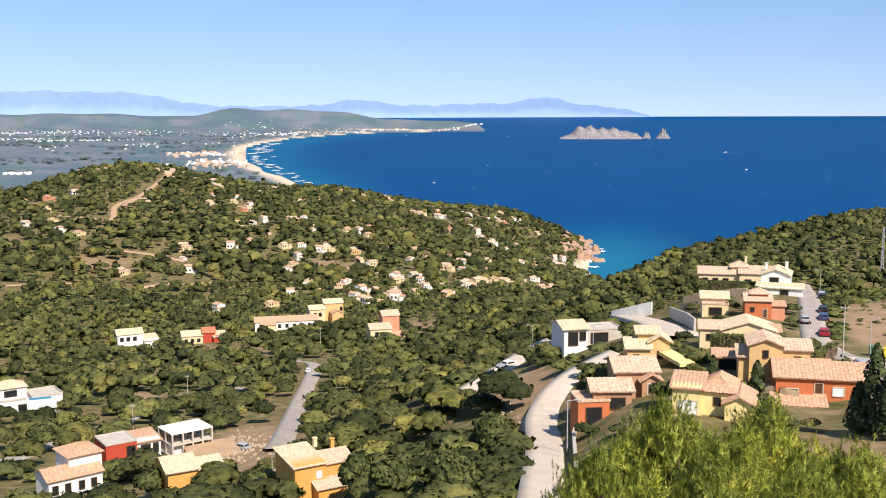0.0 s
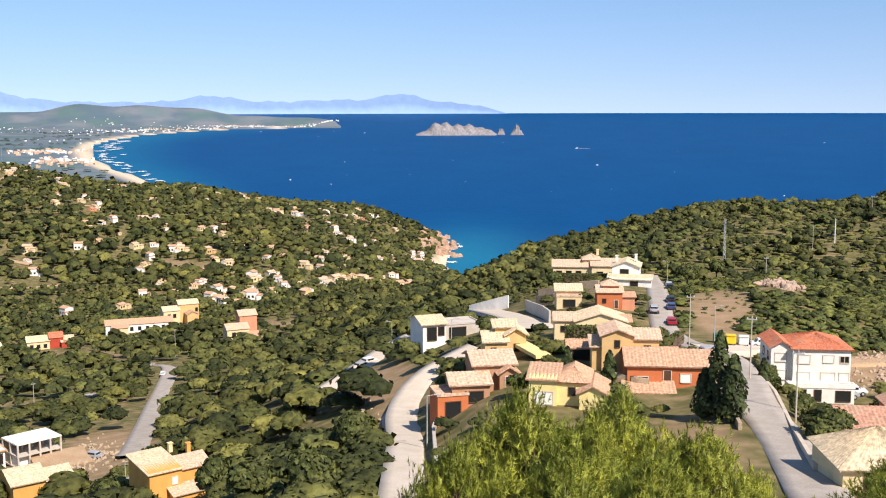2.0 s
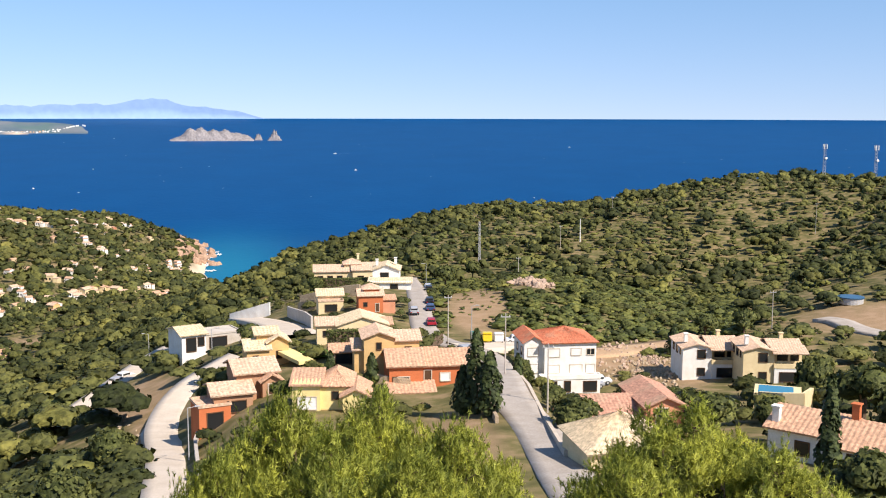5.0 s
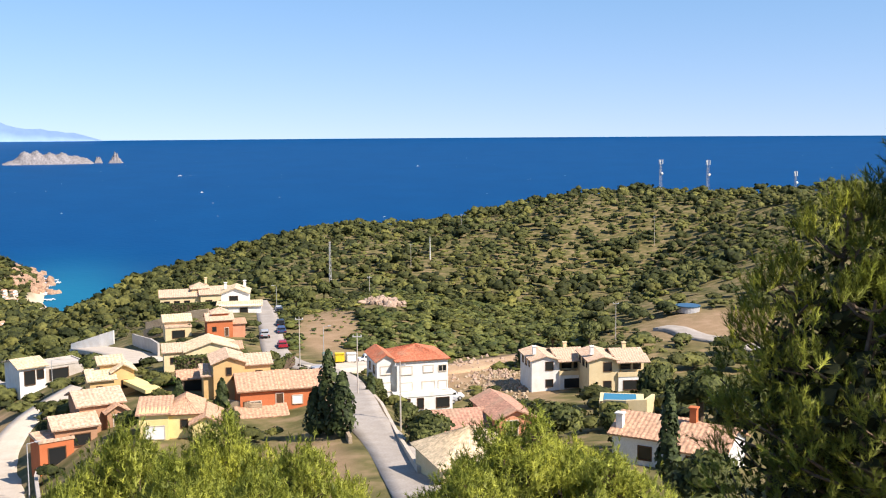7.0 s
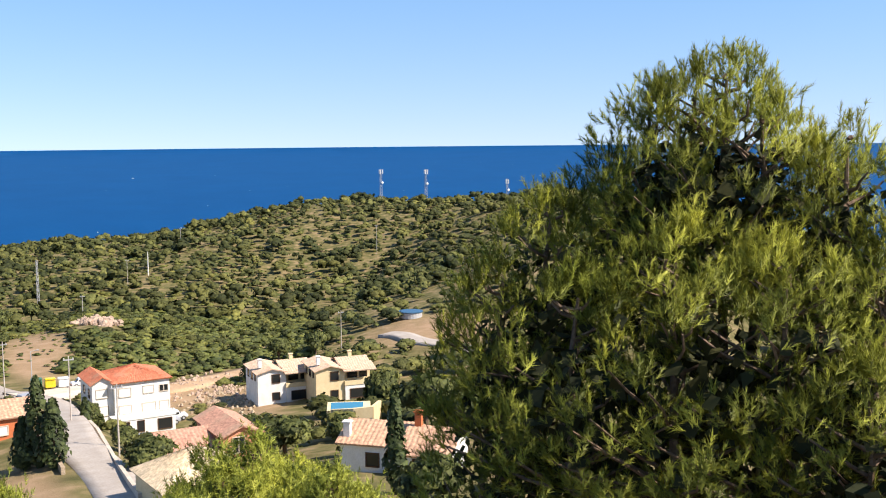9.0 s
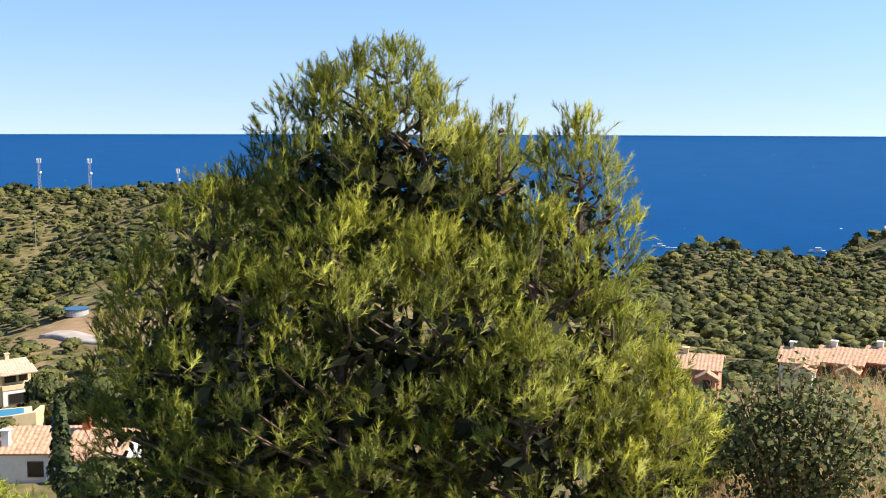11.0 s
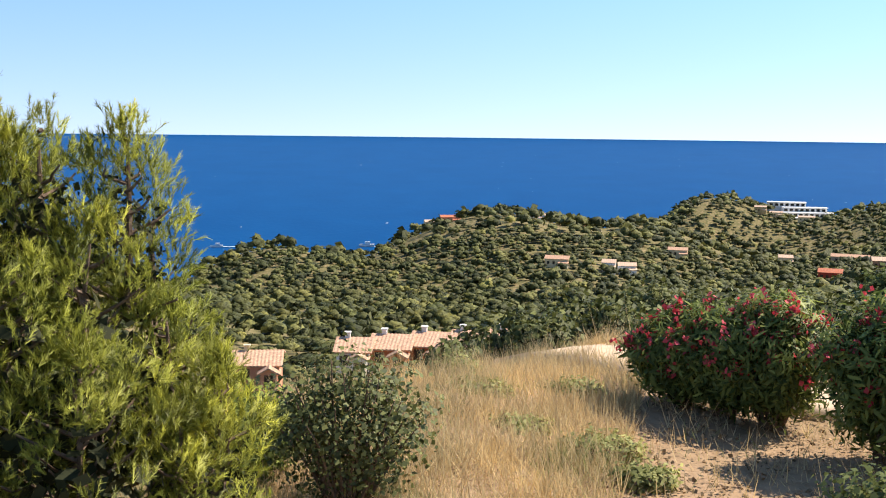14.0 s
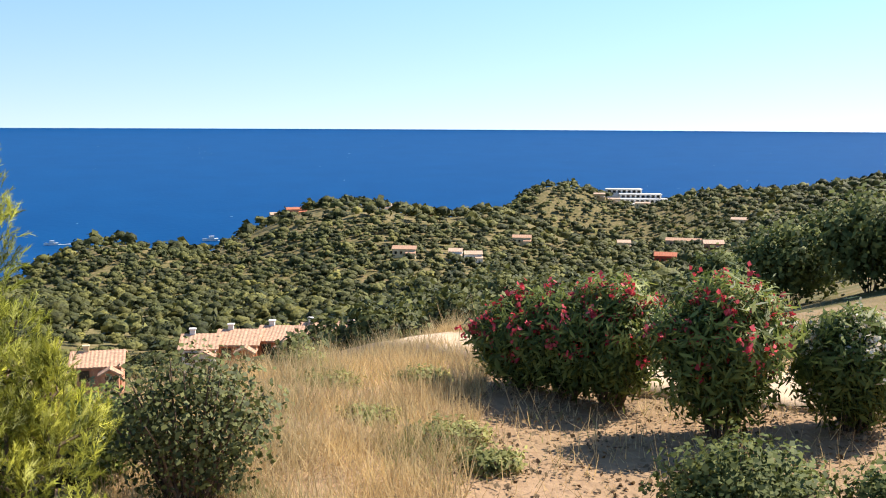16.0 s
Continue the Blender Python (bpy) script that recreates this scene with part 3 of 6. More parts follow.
# ---- roads ----
def ribbon(name, label, line, width, mat, lift=0.12, clear=1.0, category="road"):
    """A strip of road laid over the ground along bearings and distances."""
    pts = [np.array((r * math.sin(radians(b)), r * math.cos(radians(b)))) for b, r in line]
    path = []
    for i in range(len(pts) - 1):
        n = max(2, int(np.linalg.norm(pts[i + 1] - pts[i]) / 2.0))
        for k in range(n):
            t = k / n
            p0, p1, p2, p3 = pts[max(i - 1, 0)], pts[i], pts[i + 1], pts[min(i + 2, len(pts) - 1)]
            path.append(0.5 * (2 * p1 + (p2 - p0) * t + (2 * p0 - 5 * p1 + 4 * p2 - p3) * t * t + (3 * p1 - p0 - 3 * p2 + p3) * t ** 3))
    path.append(pts[-1])
    path = np.array(path)
    tan = np.gradient(path, axis=0)
    side = np.stack([-tan[:, 1], tan[:, 0]], -1) / (np.linalg.norm(tan, axis=1, keepdims=True) + 1e-9)
    cols, w = [], width / 2
    for k, drop in ((-1.0, -0.8), (-1.0, 0.0), (-0.5, 0.0), (0, 0.02), (0.5, 0.0), (1.0, 0.0), (1.0, -0.8)):
        q = path + side * k * w
        bb, rr = np.degrees(np.arctan2(q[:, 0], q[:, 1])), np.hypot(q[:, 0], q[:, 1])
        cols.append(np.stack([bb, rr, np.full(len(q), drop)], -1))
    c = np.stack(cols, 1)
    zc = height(c[:, 3, 0], c[:, 3, 1])
    hz = np.stack([height(c[:, j, 0], c[:, j, 1]) for j in range(7)], 1)
    z = np.maximum(0.6 * hz.max(1, keepdims=True) + 0.4 * zc[:, None], zc[:, None]) + lift + c[:, :, 2]
    v = place(c[:, :, 0].ravel(), c[:, :, 1].ravel(), z.ravel())
    ob = mesh_object(name, v, grid_faces(len(path), 7)[:, ::-1], mat)
    if clear:
        for p in path[::2]:
            CLEAR.append((p[0], p[1], w + clear))
    return tagged(ob, label, category, kind="structure")


ribbon("road_lane", "pale concrete lane curving down past the houses", ((5.5, 80), (5.66, 92), (5.74, 114), (5.53, 134), (6.2, 148), (7.5, 156), (9.5, 160)), 4.6, LANE, 0.15, 0.8)
ribbon("road_valley_side", "narrow sunlit road with parked cars on the slope", ((0.5, 180), (2.0, 184), (3.58, 192), (5.13, 216), (6.5, 240)), 4.5, LANE, 0.2, 1.5)
ribbon("road_valley", "grey asphalt road running down the wooded valley", ((-9.4, 196), (-9.0, 210), (-8.02, 286), (-7.15, 358), (-7.6, 385), (-9.2, 394)), 5.0, ASPHALT, 0.3, 3)
ribbon("road_west", "grey asphalt road along the lower hillside", ((-27, 205), (-23.56, 215), (-20.78, 236), (-17.92, 260), (-16.2, 285), (-14.38, 308), (-11, 330)), 4.4, ASPHALT, 0.3, 2.5)
ribbon("road_street", "sunlit asphalt street between the houses", ((18.9, 300), (19.13, 265), (19.45, 215), (19.75, 184), (20.9, 168), (22.2, 160), (23.5, 150), (24.0, 130), (24.7, 110), (26.2, 95), (28.0, 76), (29.4, 66)), 4.5, ASPHALT, 0.15, 1)
ribbon("road_corner", "sunlit asphalt corner of the street", ((21.6, 163), (23.0, 166), (24.5, 173), (26.0, 181)), 7.0, LANE, 0.12, 1)
ribbon("track_hillside", "bare earth track along the foot of the hill", ((25.5, 178), (29.28, 183), (31.16, 190), (33.3, 198), (36, 205)), 7.0, DIRT, 0.1, 1)
ribbon("road_terrace", "pale concrete road curving behind the gardens", ((12.9, 165), (12.3, 180), (11.3, 205), (10.3, 232), (9.9, 245)), 7.0, LANE, 0.3, 1.5)
ribbon("road_far_corner", "short stretch of pale road by the bare field", ((40.8, 222), (41.6, 219), (42.7, 211), (44.2, 206), (46, 200)), 5.0, ASPHALT, 0.2, 1)
ribbon("road_lower_street", "pale concrete street among the lower houses", ((-12.2, 135), (-11.5, 143), (-10, 155), (-8.6, 164)), 4.6, LANE, 0.2, 1)
for line in (((-16.9, 1090), (-16.1, 1143), (-15.2, 1230), (-14.4, 1360)), ((-20.04, 1067), (-18.8, 1045), (-17.57, 1026), (-17.3, 1091), (-16.4, 1130)), ((-18.6, 917), (-16.11, 901), (-13.79, 872)), ((-23.5, 735), (-21.4, 760), (-19.79, 780)), ((-24, 1310), (-22.8, 1270), (-21.4, 1190), (-20.01, 1135)), ((-16.5, 777), (-15, 792), (-13.86, 788), (-12.6, 800)), ((-12.3, 1139), (-11.4, 1150), (-10.5, 1159))):
    ribbon("dirt_track", "bare earth track cut across the wooded slope", line, 6.0, DIRT, 0.8, 6)
ribbon("sandy_path", "pale sandy footpath across the terrace", ((92, 25.5), (96, 23.4), (100, 21.4), (106, 19.9), (114, 19.0), (122, 18.5), (130, 18)), 2.5, SAND, 0.04, 0, "path")
# ---- houses on the spur ----
house("orange_house", "orange stucco house with clay tile roofs and porch", 20.06, 121, 8,
      ((-4.6, -0.6, 0.6, 7, 0, 3.6, ORANGE, "gx", 1.3, TILES), (-0.6, 5.4, 1.6, 8, 0, 3.3, ORANGE, "gx", 1.2, TILES), (-4.9, 0.4, -1.4, 0.5, -1.2, 0.9, ORANGE, "shed", 0.7, TILES)),
      ((0, "f", -3.0, 1.2, 1.5, 0.9, "window"), (0, "f", -3.9, 1.3, 0.5, 0.8, "dark"), (1, "f", 0.1, 0.6, 0.8, 2.0, "door"), (1, "f", 2.2, 1.3, 1.1, 0.9, "shut"), (1, "f", 4.3, 1.2, 1.1, 0.9, "shut")), 6, -0.6)
house("ochre_house", "tall ochre stucco house with stepped tiled roofs", 18.15, 128, 6,
      ((-4.3, 0.0, 0.0, 6, 0, 6.0, YELLOW, "gy", 0.8, TILES_PINK), (0.0, 3.6, 0.6, 6, 0, 5.4, YELLOW, "gx", 0.9, TILES_PINK), (3.0, 6.2, 1.0, 5, 0, 3.0, YELLOW, "gx", 0.7, TILES), (-5.6, -4.3, 0.8, 5, 0, 4.2, YELLOW, "shed", 0.6, TILES_PINK)),
      ((0, "f", -2.2, 4.2, 0.6, 0.9, "dark"), (0, "f", -1.0, 2.0, 0.7, 1.0, "dark"), (0, "f", -3.0, 0.2, 1.2, 1.3, "dark"), (1, "f", 2.0, 3.4, 0.8, 0.9, "dark"), (1, "f", 2.2, 0.4, 0.8, 0.9, "dark"), (2, "f", 4.6, 0.9, 1.5, 0.9, "window")), 6, 0.0, (), 0.88)
house("cream_house", "wide cream stucco house with a low gable", 16.0, 150, 4,
      ((-3.4, 6.0, 0, 8, 0, 4.2, PALE, "gy", 1.5, TILES_PALE), (-7.2, -3.4, 1.5, 8, 0, 4.0, PALE, "gx", 1.0, TILES_PINK), (4.0, 7.0, 2.0, 8, 0, 3.8, PALE, "gx", 0.8, TILES)),
      ((0, "f", 3.4, 1.6, 0.9, 0.9, "dark"), (1, "f", -5.6, 1.8, 0.8, 1.0, "dark"), (0, "f", 4.8, 1.4, 0.7, 1.1, "dark")), 7, 0.0, (), 0.77)
house("lemon_house", "lemon yellow bungalow with tiled hip roofs", 14.4, 106, -4,
      ((-4.2, -0.8, 0, 5, 0, 3.4, LEMON, "shed", 0.7, TILES), (-0.8, 3.0, 0.6, 7, 0, 3.2, LEMON, "hip", 1.3, TILES), (2.0, 5.2, -1.2, 5, 0, 2.3, LEMON, "gy", 0.8, TILES)),
      ((0, "f", -2.4, 0.2, 2.2, 1.5, "shut"), (1, "f", 1.0, 1.3, 0.7, 0.9, "dark")), 6, 0.0, (), 0.84)
house("brown_house", "small brown stucco house with a tiled roof", 10.6, 121, 12,
      ((-2.4, 2.4, 0, 6, 0, 3.2, BROWN, "gx", 1.0, TILES_PINK), (0.4, 2.6, -1.0, 1, 0, 2.4, BROWN, "gy", 0.7, TILES)), ((0, "f", -1.2, 1.0, 0.7, 1.0, "dark"), (1, "f", 1.5, 0.6, 0.8, 1.2, "door")), 4)
house("brown_house", "low brown stucco house below a garden wall", 9.3, 118, 10,
      ((-2.2, 2.2, 0, 5, 0, 2.6, BROWN, "gx", 0.8, TILES_PINK),), ((0, "f", 0.4, 0.4, 2.0, 1.2, "dark"),), 4)
# the open bay is a dark pane that stands for the shade inside
house("garage_house", "terracotta garage with an open dark bay", 8.3, 117, 14,
      ((-1.8, 1.8, 0, 4, 0, 2.5, ORANGE, "flat", 0.3, TILES_PINK),), ((0, "f", 0, 0.0, 1.7, 1.8, "dark"),), 3)
house("ochre_cottage", "small ochre stucco cottage with stepped roofs", 11.2, 139, 8,
      ((-2.8, 0.2, 0, 5, 0, 3.0, YELLOW, "gx", 0.9, TILES_PALE), (0.2, 2.9, 0.8, 5, 0, 3.8, YELLOW, "gy", 0.8, TILES_PALE), (-1.2, 1.6, 2, 6, 0, 4.6, YELLOW, "gx", 0.6, TILES_PALE)),
      ((0, "f", -1.6, 1.2, 0.6, 0.8, "dark"), (1, "f", 1.6, 1.4, 0.6, 0.9, "dark")), 4)
house("modern_house", "white and dark grey modern house with low roofs", 8.2, 179, 20,
      ((-5.2, -1.0, 0, 7, 0, 3.3, WHITE_PAINT, "gx", 0.9, TILES_PALE), (-1.0, 5.6, 1, 6, 0, 2.6, CONCRETE, "flat", 0.3, CONCRETE)),
      ((0, "f", -3.6, 0.4, 1.6, 2.2, "dark"), (0, "f", -1.9, 1.2, 1.0, 1.4, "dark"), (1, "f", 1.5, 0.4, 3.0, 1.7, "dark")), 6)
house("hilltop_villa", "long cream villa with low tiled roofs", 15.6, 262, 2,
      ((-8.5, 1.0, 0, 8, 0, 4.0, PALE, "gx", 1.2, TILES_PINK), (1.0, 8.5, -0.8, 8, 0, 4.4, PALE, "gx", 1.3, TILES_PINK), (-1.0, 3.0, 2, 7, 0, 5.6, PALE, "hip", 1.0, TILES_PINK)),
      tuple((0, "f", x, 1.0, 1.2, 1.8, "dark") for x in (-7, -4.6, -2.2)) + ((1, "f", 3, 1.0, 1.4, 1.8, "dark"), (1, "f", 6, 1.0, 1.2, 1.6, "dark")), 8, 0.0, ((2.6, 5, 7.6, PALE),))
house("arched_villa", "white villa with an arched porch and tiled roof", 17.9, 243, -3,
      ((-4.2, 2.0, 0, 7, 0, 4.4, WHITE_PAINT, "gy", 1.2, TILES_PALE), (-4.8, 4.8, -3.5, 0, -0.5, 2.0, WHITE_PAINT, "shed", 0.6, TILES_PALE)),
      ((0, "f", -1.4, 2.4, 1.8, 1.2, "dark"), (1, "f", 1.0, 0.2, 1.6, 1.2, "dark")), 6, 0.0, ((1.0, 4, 6.6, WHITE_PAINT), (-3.4, 4, 6.2, WHITE_PAINT)))
house("terracotta_house", "terracotta stucco house with stepped tiled roofs", 16.9, 196, 6,
      ((-3.2, 2.6, 0, 6, 0, 4.2, ORANGE, "gx", 1.2, TILES_PINK), (-1.8, 1.8, 1.5, 6, 0, 5.6, ORANGE, "hip", 0.9, TILES_PINK), (2.6, 5.6, 1, 4, 0, 3.0, PINK, "shed", 0.6, TILES)),
      ((0, "f", 1.2, 0.3, 0.8, 1.9, "door"), (0, "f", -1.6, 1.6, 0.8, 0.9, "dark")), 5, 0.0, (), 0.8)
house("pergola_house", "small pale house with an arched loggia", 14.6, 203, 4,
      ((-2.4, 2.4, 0, 5, 0, 3.2, PALE, "gx", 0.9, TILES_PALE), (-2.4, 2.4, -2.0, 0, 0, 2.2, PALE, "flat", 0.3, TILES_PINK)), ((1, "f", 0, 0.3, 2.2, 1.3, "dark"),), 4)
house("garden_pavilion", "open garden pavilion under a small tiled roof", 15.6, 134, 4,
      ((-2.2, 2.2, 0, 3, 0, 1.8, STONE, "gx", 0.7, TILES),), ((0, "f", 0, 0.1, 3.2, 1.3, "dark"),), 3)
house("white_apartment_house", "white three-storey house with red tiled roof", 27.35, 153, 14,
      ((-5.6, -2.6, 1.0, 9, 0, 7.6, WHITE_PAINT, "gy", 0.9, TILES_RED), (-2.6, 5.6, 0, 9, 0, 7.6, WHITE_PAINT, "hip", 1.5, TILES_RED), (-3.4, 6.0, -1.2, 0, 0, 1.9, WHITE_PAINT, "flat", 0.7, WHITE_PAINT)),
      ((0, "f", -4.2, 5.3, 1.6, 1.2, "shut"), (0, "f", -4.2, 2.6, 1.6, 1.3, "shut"), (1, "f", -1.1, 5.3, 1.7, 1.2, "shut"), (1, "f", 2.4, 5.5, 1.5, 1.0, "shut"), (1, "f", 4.7, 5.5, 1.2, 0.9, "window"),
       (1, "f", -1.1, 2.7, 1.7, 1.2, "shut"), (1, "f", 2.4, 2.5, 1.9, 1.4, "shut"), (1, "f", 4.7, 2.5, 1.3, 1.4, "shut"), (2, "f", -1.4, 0.0, 1.0, 1.6, "dark"), (2, "f", 0.8, 0.0, 0.9, 1.6, "dark"), (2, "f", 4.4, 0.0, 2.0, 1.5, "dark"),
       (0, "l", 3.0, 5.2, 0.9, 1.1, "dark"), (0, "l", 6.2, 5.2, 0.9, 1.1, "dark"), (0, "l", 3.0, 2.4, 0.8, 1.2, "dark")), 8, 0.0, (), 0.95)
for nm, bb, rr, xs in (("terraced_villa", 35.3, 165, 0), ("terraced_villa", 38.5, 160, 1)):
    house(nm, "white and cream villa with tiled roofs and covered balconies", bb, rr, 15,
          ((-4.6, 0.4, 0, 9, 0, 5.5, PALE if xs else WHITE_PAINT, "gy", 0.7, TILES_PINK), (0.4, 5.4, 1.8, 9, 0, 5.4, PALE, "gx", 1.0, TILES_PINK), (0.4, 5.2, -0.4, 1.8, 0, 2.6, WHITE_PAINT, "flat", 0.75, PALE), (0.4, 5.4, -0.6, 1.8, 5.0, 5.3, WOODWORK, "shed", 0.7, TILES_PINK)),
          ((0, "f", -1.4, 3.6, 1.3, 1.4, "dark"), (0, "f", -1.4, 0.6, 1.2, 1.2, "dark"), (1, "f", 2.2, 3.0, 1.6, 1.8, "dark"), (1, "f", 4.2, 3.0, 1.2, 1.8, "dark"), (2, "f", 2.6, 0.4, 2.6, 1.5, "dark"),
           (0, "l", 1.8, 4.0, 0.7, 1.2, "dark"), (0, "l", 4.2, 3.8, 1.3, 1.4, "dark"), (0, "l", 6.8, 3.8, 1.0, 1.4, "dark")), 7, 0.0, ((-3.6, 2.4, 7.4, WHITE_PAINT), (2.8, 5.5, 7.3, PALE)), 0.9)
house("salmon_house", "salmon stucco house with gable and clay tiles", 31.7, 109, 18,
      ((-5.0, 1.6, 0.4, 9, 0, 3.0, PINK, "gx", 1.7, TILES_OLD), (0.8, 5.0, 0, 9, 0, 4.6, PINK, "gy", 0.9, TILES_OLD), (-5.2, 5.8, -2.0, 0.3, -1.6, 1.7, PINK, "shed", 0.7, TILES_OLD)),
      ((1, "f", 2.5, 2.6, 1.2, 1.6, "window"), (2, "f", -2.2, -0.9, 1.8, 1.3, "shut"), (2, "f", 3.2, -0.9, 2.4, 1.3, "shut"), (2, "f", 0.2, -0.6, 1.2, 1.0, "shut")), 7, -0.9, ((6.0, 1.0, 4.6, PINK),))
house("sandy_roofed_house", "low house under a broad sandy tiled hip roof", 31.6, 80, 22,
      ((-3.6, 3.6, 0, 7, 0, 1.9, PALE, "hip", 1.9, TILES_PALE),), ((0, "f", -1.5, 0.3, 1.0, 1.0, "dark"),), 6, 0.2)
house("garden_house", "white house with old clay tiles and brick chimney", 41.4, 90, -18,
      ((-5.0, 1.0, 0.6, 7, 0, 2.9, WHITE_PAINT, "gx", 1.2, TILES), (1.0, 5.2, -0.6, 6.5, 0, 2.6, WHITE_PAINT, "gx", 1.5, TILES)),
      ((0, "f", -2.0, 0.8, 1.1, 1.1, "dark"), (1, "f", 2.6, 0.9, 0.9, 1.1, "dark")), 7, -0.4, ((1.6, 3.0, 5.3, ORANGE), (-4.6, 1.4, 4.4, WHITE_PAINT)))

# ---- houses in the western valley ----
house("amber_house", "amber stucco house with wide tiled roofs", -6.7, 131, 24,
      ((-5.0, 0.2, 0, 8, 0, 5.6, DEEP, "shed", 0.9, TILES_PALE), (0.2, 5.6, 2.0, 8, 0, 4.6, DEEP, "gx", 1.2, TILES_PINK), (-2.0, 3.0, -2.0, 0, 0, 2.2, DEEP, "shed", 0.8, TILES_PINK)),
      ((0, "f", -1.0, 3.2, 0.8, 1.1, "shut"), (1, "f", 3.8, 2.4, 0.8, 1.2, "window")), 6, 0.0, ((1.0, 6, 7.6, PALE), (4.0, 6, 7.0, DEEP)), 0.82)
house("amber_house", "amber stucco house with a stepped tiled roof", -13.7, 147, 16,
      ((-4.0, 0.2, 0, 7, 0, 4.4, DEEP, "gx", 1.2, TILES_PALE), (0.2, 4.2, 0.8, 7, 0, 3.4, DEEP, "gx", 1.2, TILES_PALE)), ((1, "f", 2.4, 1.2, 1.0, 1.0, "window"),), 5)
house("white_villa", "white villa with terracotta roofs above a garden", -19.7, 172, 20,
      ((-5.0, 3.6, 0, 6, 0, 3.0, WHITE_PAINT, "gx", 1.2, TILES), (-1.0, 4.4, 2, 8, 0, 5.6, WHITE_PAINT, "hip", 1.1, TILES)),
      tuple((0, "f", x, 0.6, 0.8, 1.3, "dark") for x in (-4.0, -2.0, 0.2, 2.2)), 6)
house("red_flat_house", "dark red house with pale flat roofs", -16.9, 205, 18,
      ((-5.4, 0.6, 0, 7, 0, 3.6, RED, "flat", 0.3, CONCRETE), (0.6, 5.6, 1, 7, 0, 3.0, WHITE_PAINT, "shed", 0.6, TILES)), ((0, "f", -0.6, 0.4, 1.6, 2.4, "dark"), (1, "f", 2.6, 0.4, 1.8, 1.8, "dark"), (1, "f", 4.6, 0.4, 1.0, 1.8, "dark")), 6)
house("white_cube_house", "white modern house with broad terraces", -22.6, 288, 10,
      ((-6, 5, 0, 8, 0, 4.0, WHITE_PAINT, "flat", 0.5, CONCRETE), (-5, 3, 2, 8, 4, 7.2, WHITE_PAINT, "hip", 1.4, TILES_PALE)), ((0, "f", -3, 0.6, 2.6, 2.2, "dark"), (0, "f", 1.5, 0.6, 2.2, 2.2, "dark"), (1, "f", -1, 4.8, 3.0, 1.5, "dark")), 7)
house("white_cube_house", "white modern house with a roof terrace", -21.1, 286, 14,
      ((-3.8, 3.8, 0, 8, 0, 5.2, WHITE_PAINT, "flat", 0.6, CONCRETE),), ((0, "f", -2.2, 0.8, 1.2, 2.8, "dark"), (0, "f", 0.6, 2.6, 1.0, 1.0, "dark")), 6)
house("white_villa", "white stepped villa among the trees", -16.4, 515, 10,
      ((-10, 2, 0, 9, 0, 6.5, WHITE_PAINT, "gx", 2, TILES_PALE), (2, 9, -3, 8, -2, 3.2, WHITE_PAINT, "shed", 1.2, TILES_PALE)), tuple((0, "f", x, 3.2, 1.6, 1.8, "dark") for x in (-8, -5, -2)), 12)
house("red_roofed_villa", "low villa with bright red and pale roofs", -13.1, 520, 5,
      ((-10, 0, 0, 9, 0, 4.2, PALE, "gx", 2, TILES_PALE), (0, 6, 0, 8, 0, 5.4, RED, "gx", 2, TILES_RED), (5, 11, -2, 6, 0, 3.4, RED, "shed", 1.5, TILES_PALE)), tuple((0, "f", x, 1.0, 1.4, 1.6, "dark") for x in (-8, -5, -2)), 12)
house("long_white_house", "long white house with a tiled roof", -8.6, 565, 4,
      ((-17, 17, 0, 9, 0, 4.5, WHITE_PAINT, "gx", 2.2, TILES), (-14, -6, -4, 0, 0, 3.6, PALE, "shed", 1.0, TILES)), tuple((0, "f", x, 1.0, 1.5, 1.9, "dark") for x in range(-4, 17, 4)), 16)
house("ochre_villa", "ochre villa of several tiled blocks", -6.4, 590, 12,
      ((-10, -1, 0, 9, 0, 8, PALE, "gx", 2, TILES_PALE), (-1, 10, 3, 12, 0, 10.5, YELLOW, "gx", 2, TILES_PALE), (2, 8, -4, 3, 0, 6, YELLOW, "gy", 1.5, TILES)), ((0, "f", -7, 4, 1.5, 2, "dark"), (0, "f", -4, 4, 1.5, 2, "dark"), (1, "f", 8.7, 6, 1.4, 2, "dark")), 13)
house("pink_villa", "pink and white villa stepped down the slope", -3.0, 478, 14,
      ((-9, 1, 0, 9, 0, 6, PALE, "gx", 2, TILES_PINK), (-2, 6, 5, 13, 0, 11, PINK, "gx", 2, TILES_PINK), (0, 9, -6, 0, -3, 3, STONE, "shed", 1.6, TILES)), ((0, "f", -6, 2.5, 1.6, 2, "dark"), (0, "f", -3, 2.5, 1.6, 2, "dark"), (2, "f", 4, -0.5, 4, 2, "dark")), 13)


def unfinished_house():
    root = thing("unfinished_house", "unfinished white concrete house frame on bare ground", "house", -13.8, 207, 24, 0.0, 8)
    root.scale = (0.85, 0.85, 0.85)
    for z in (0.2, 2.9, 5.6):
        part("floor_slab", box(-5.2, 5.0, 0, 8, z - 0.15, z + 0.15), CONCRETE if z < 5 else WHITE_PAINT, root)
    for z in (0.35, 3.05):
        for x in (-5.0, -2.4, 0.0, 2.4, 4.8):
            for y in (0.2, 4.0, 7.8):
                part("pillar", box(x - 0.18, x + 0.18, y - 0.18, y + 0.18, z, z + 2.4), CONCRETE, root)
    part("wall", box(-4.8, -1.2, 1.2, 7.6, 0.35, 2.75), WHITE_PAINT, root)
    part("wall", box(-4.6, 4.6, 7.2, 7.6, -3, 5.45), STONE, root)


unfinished_house()

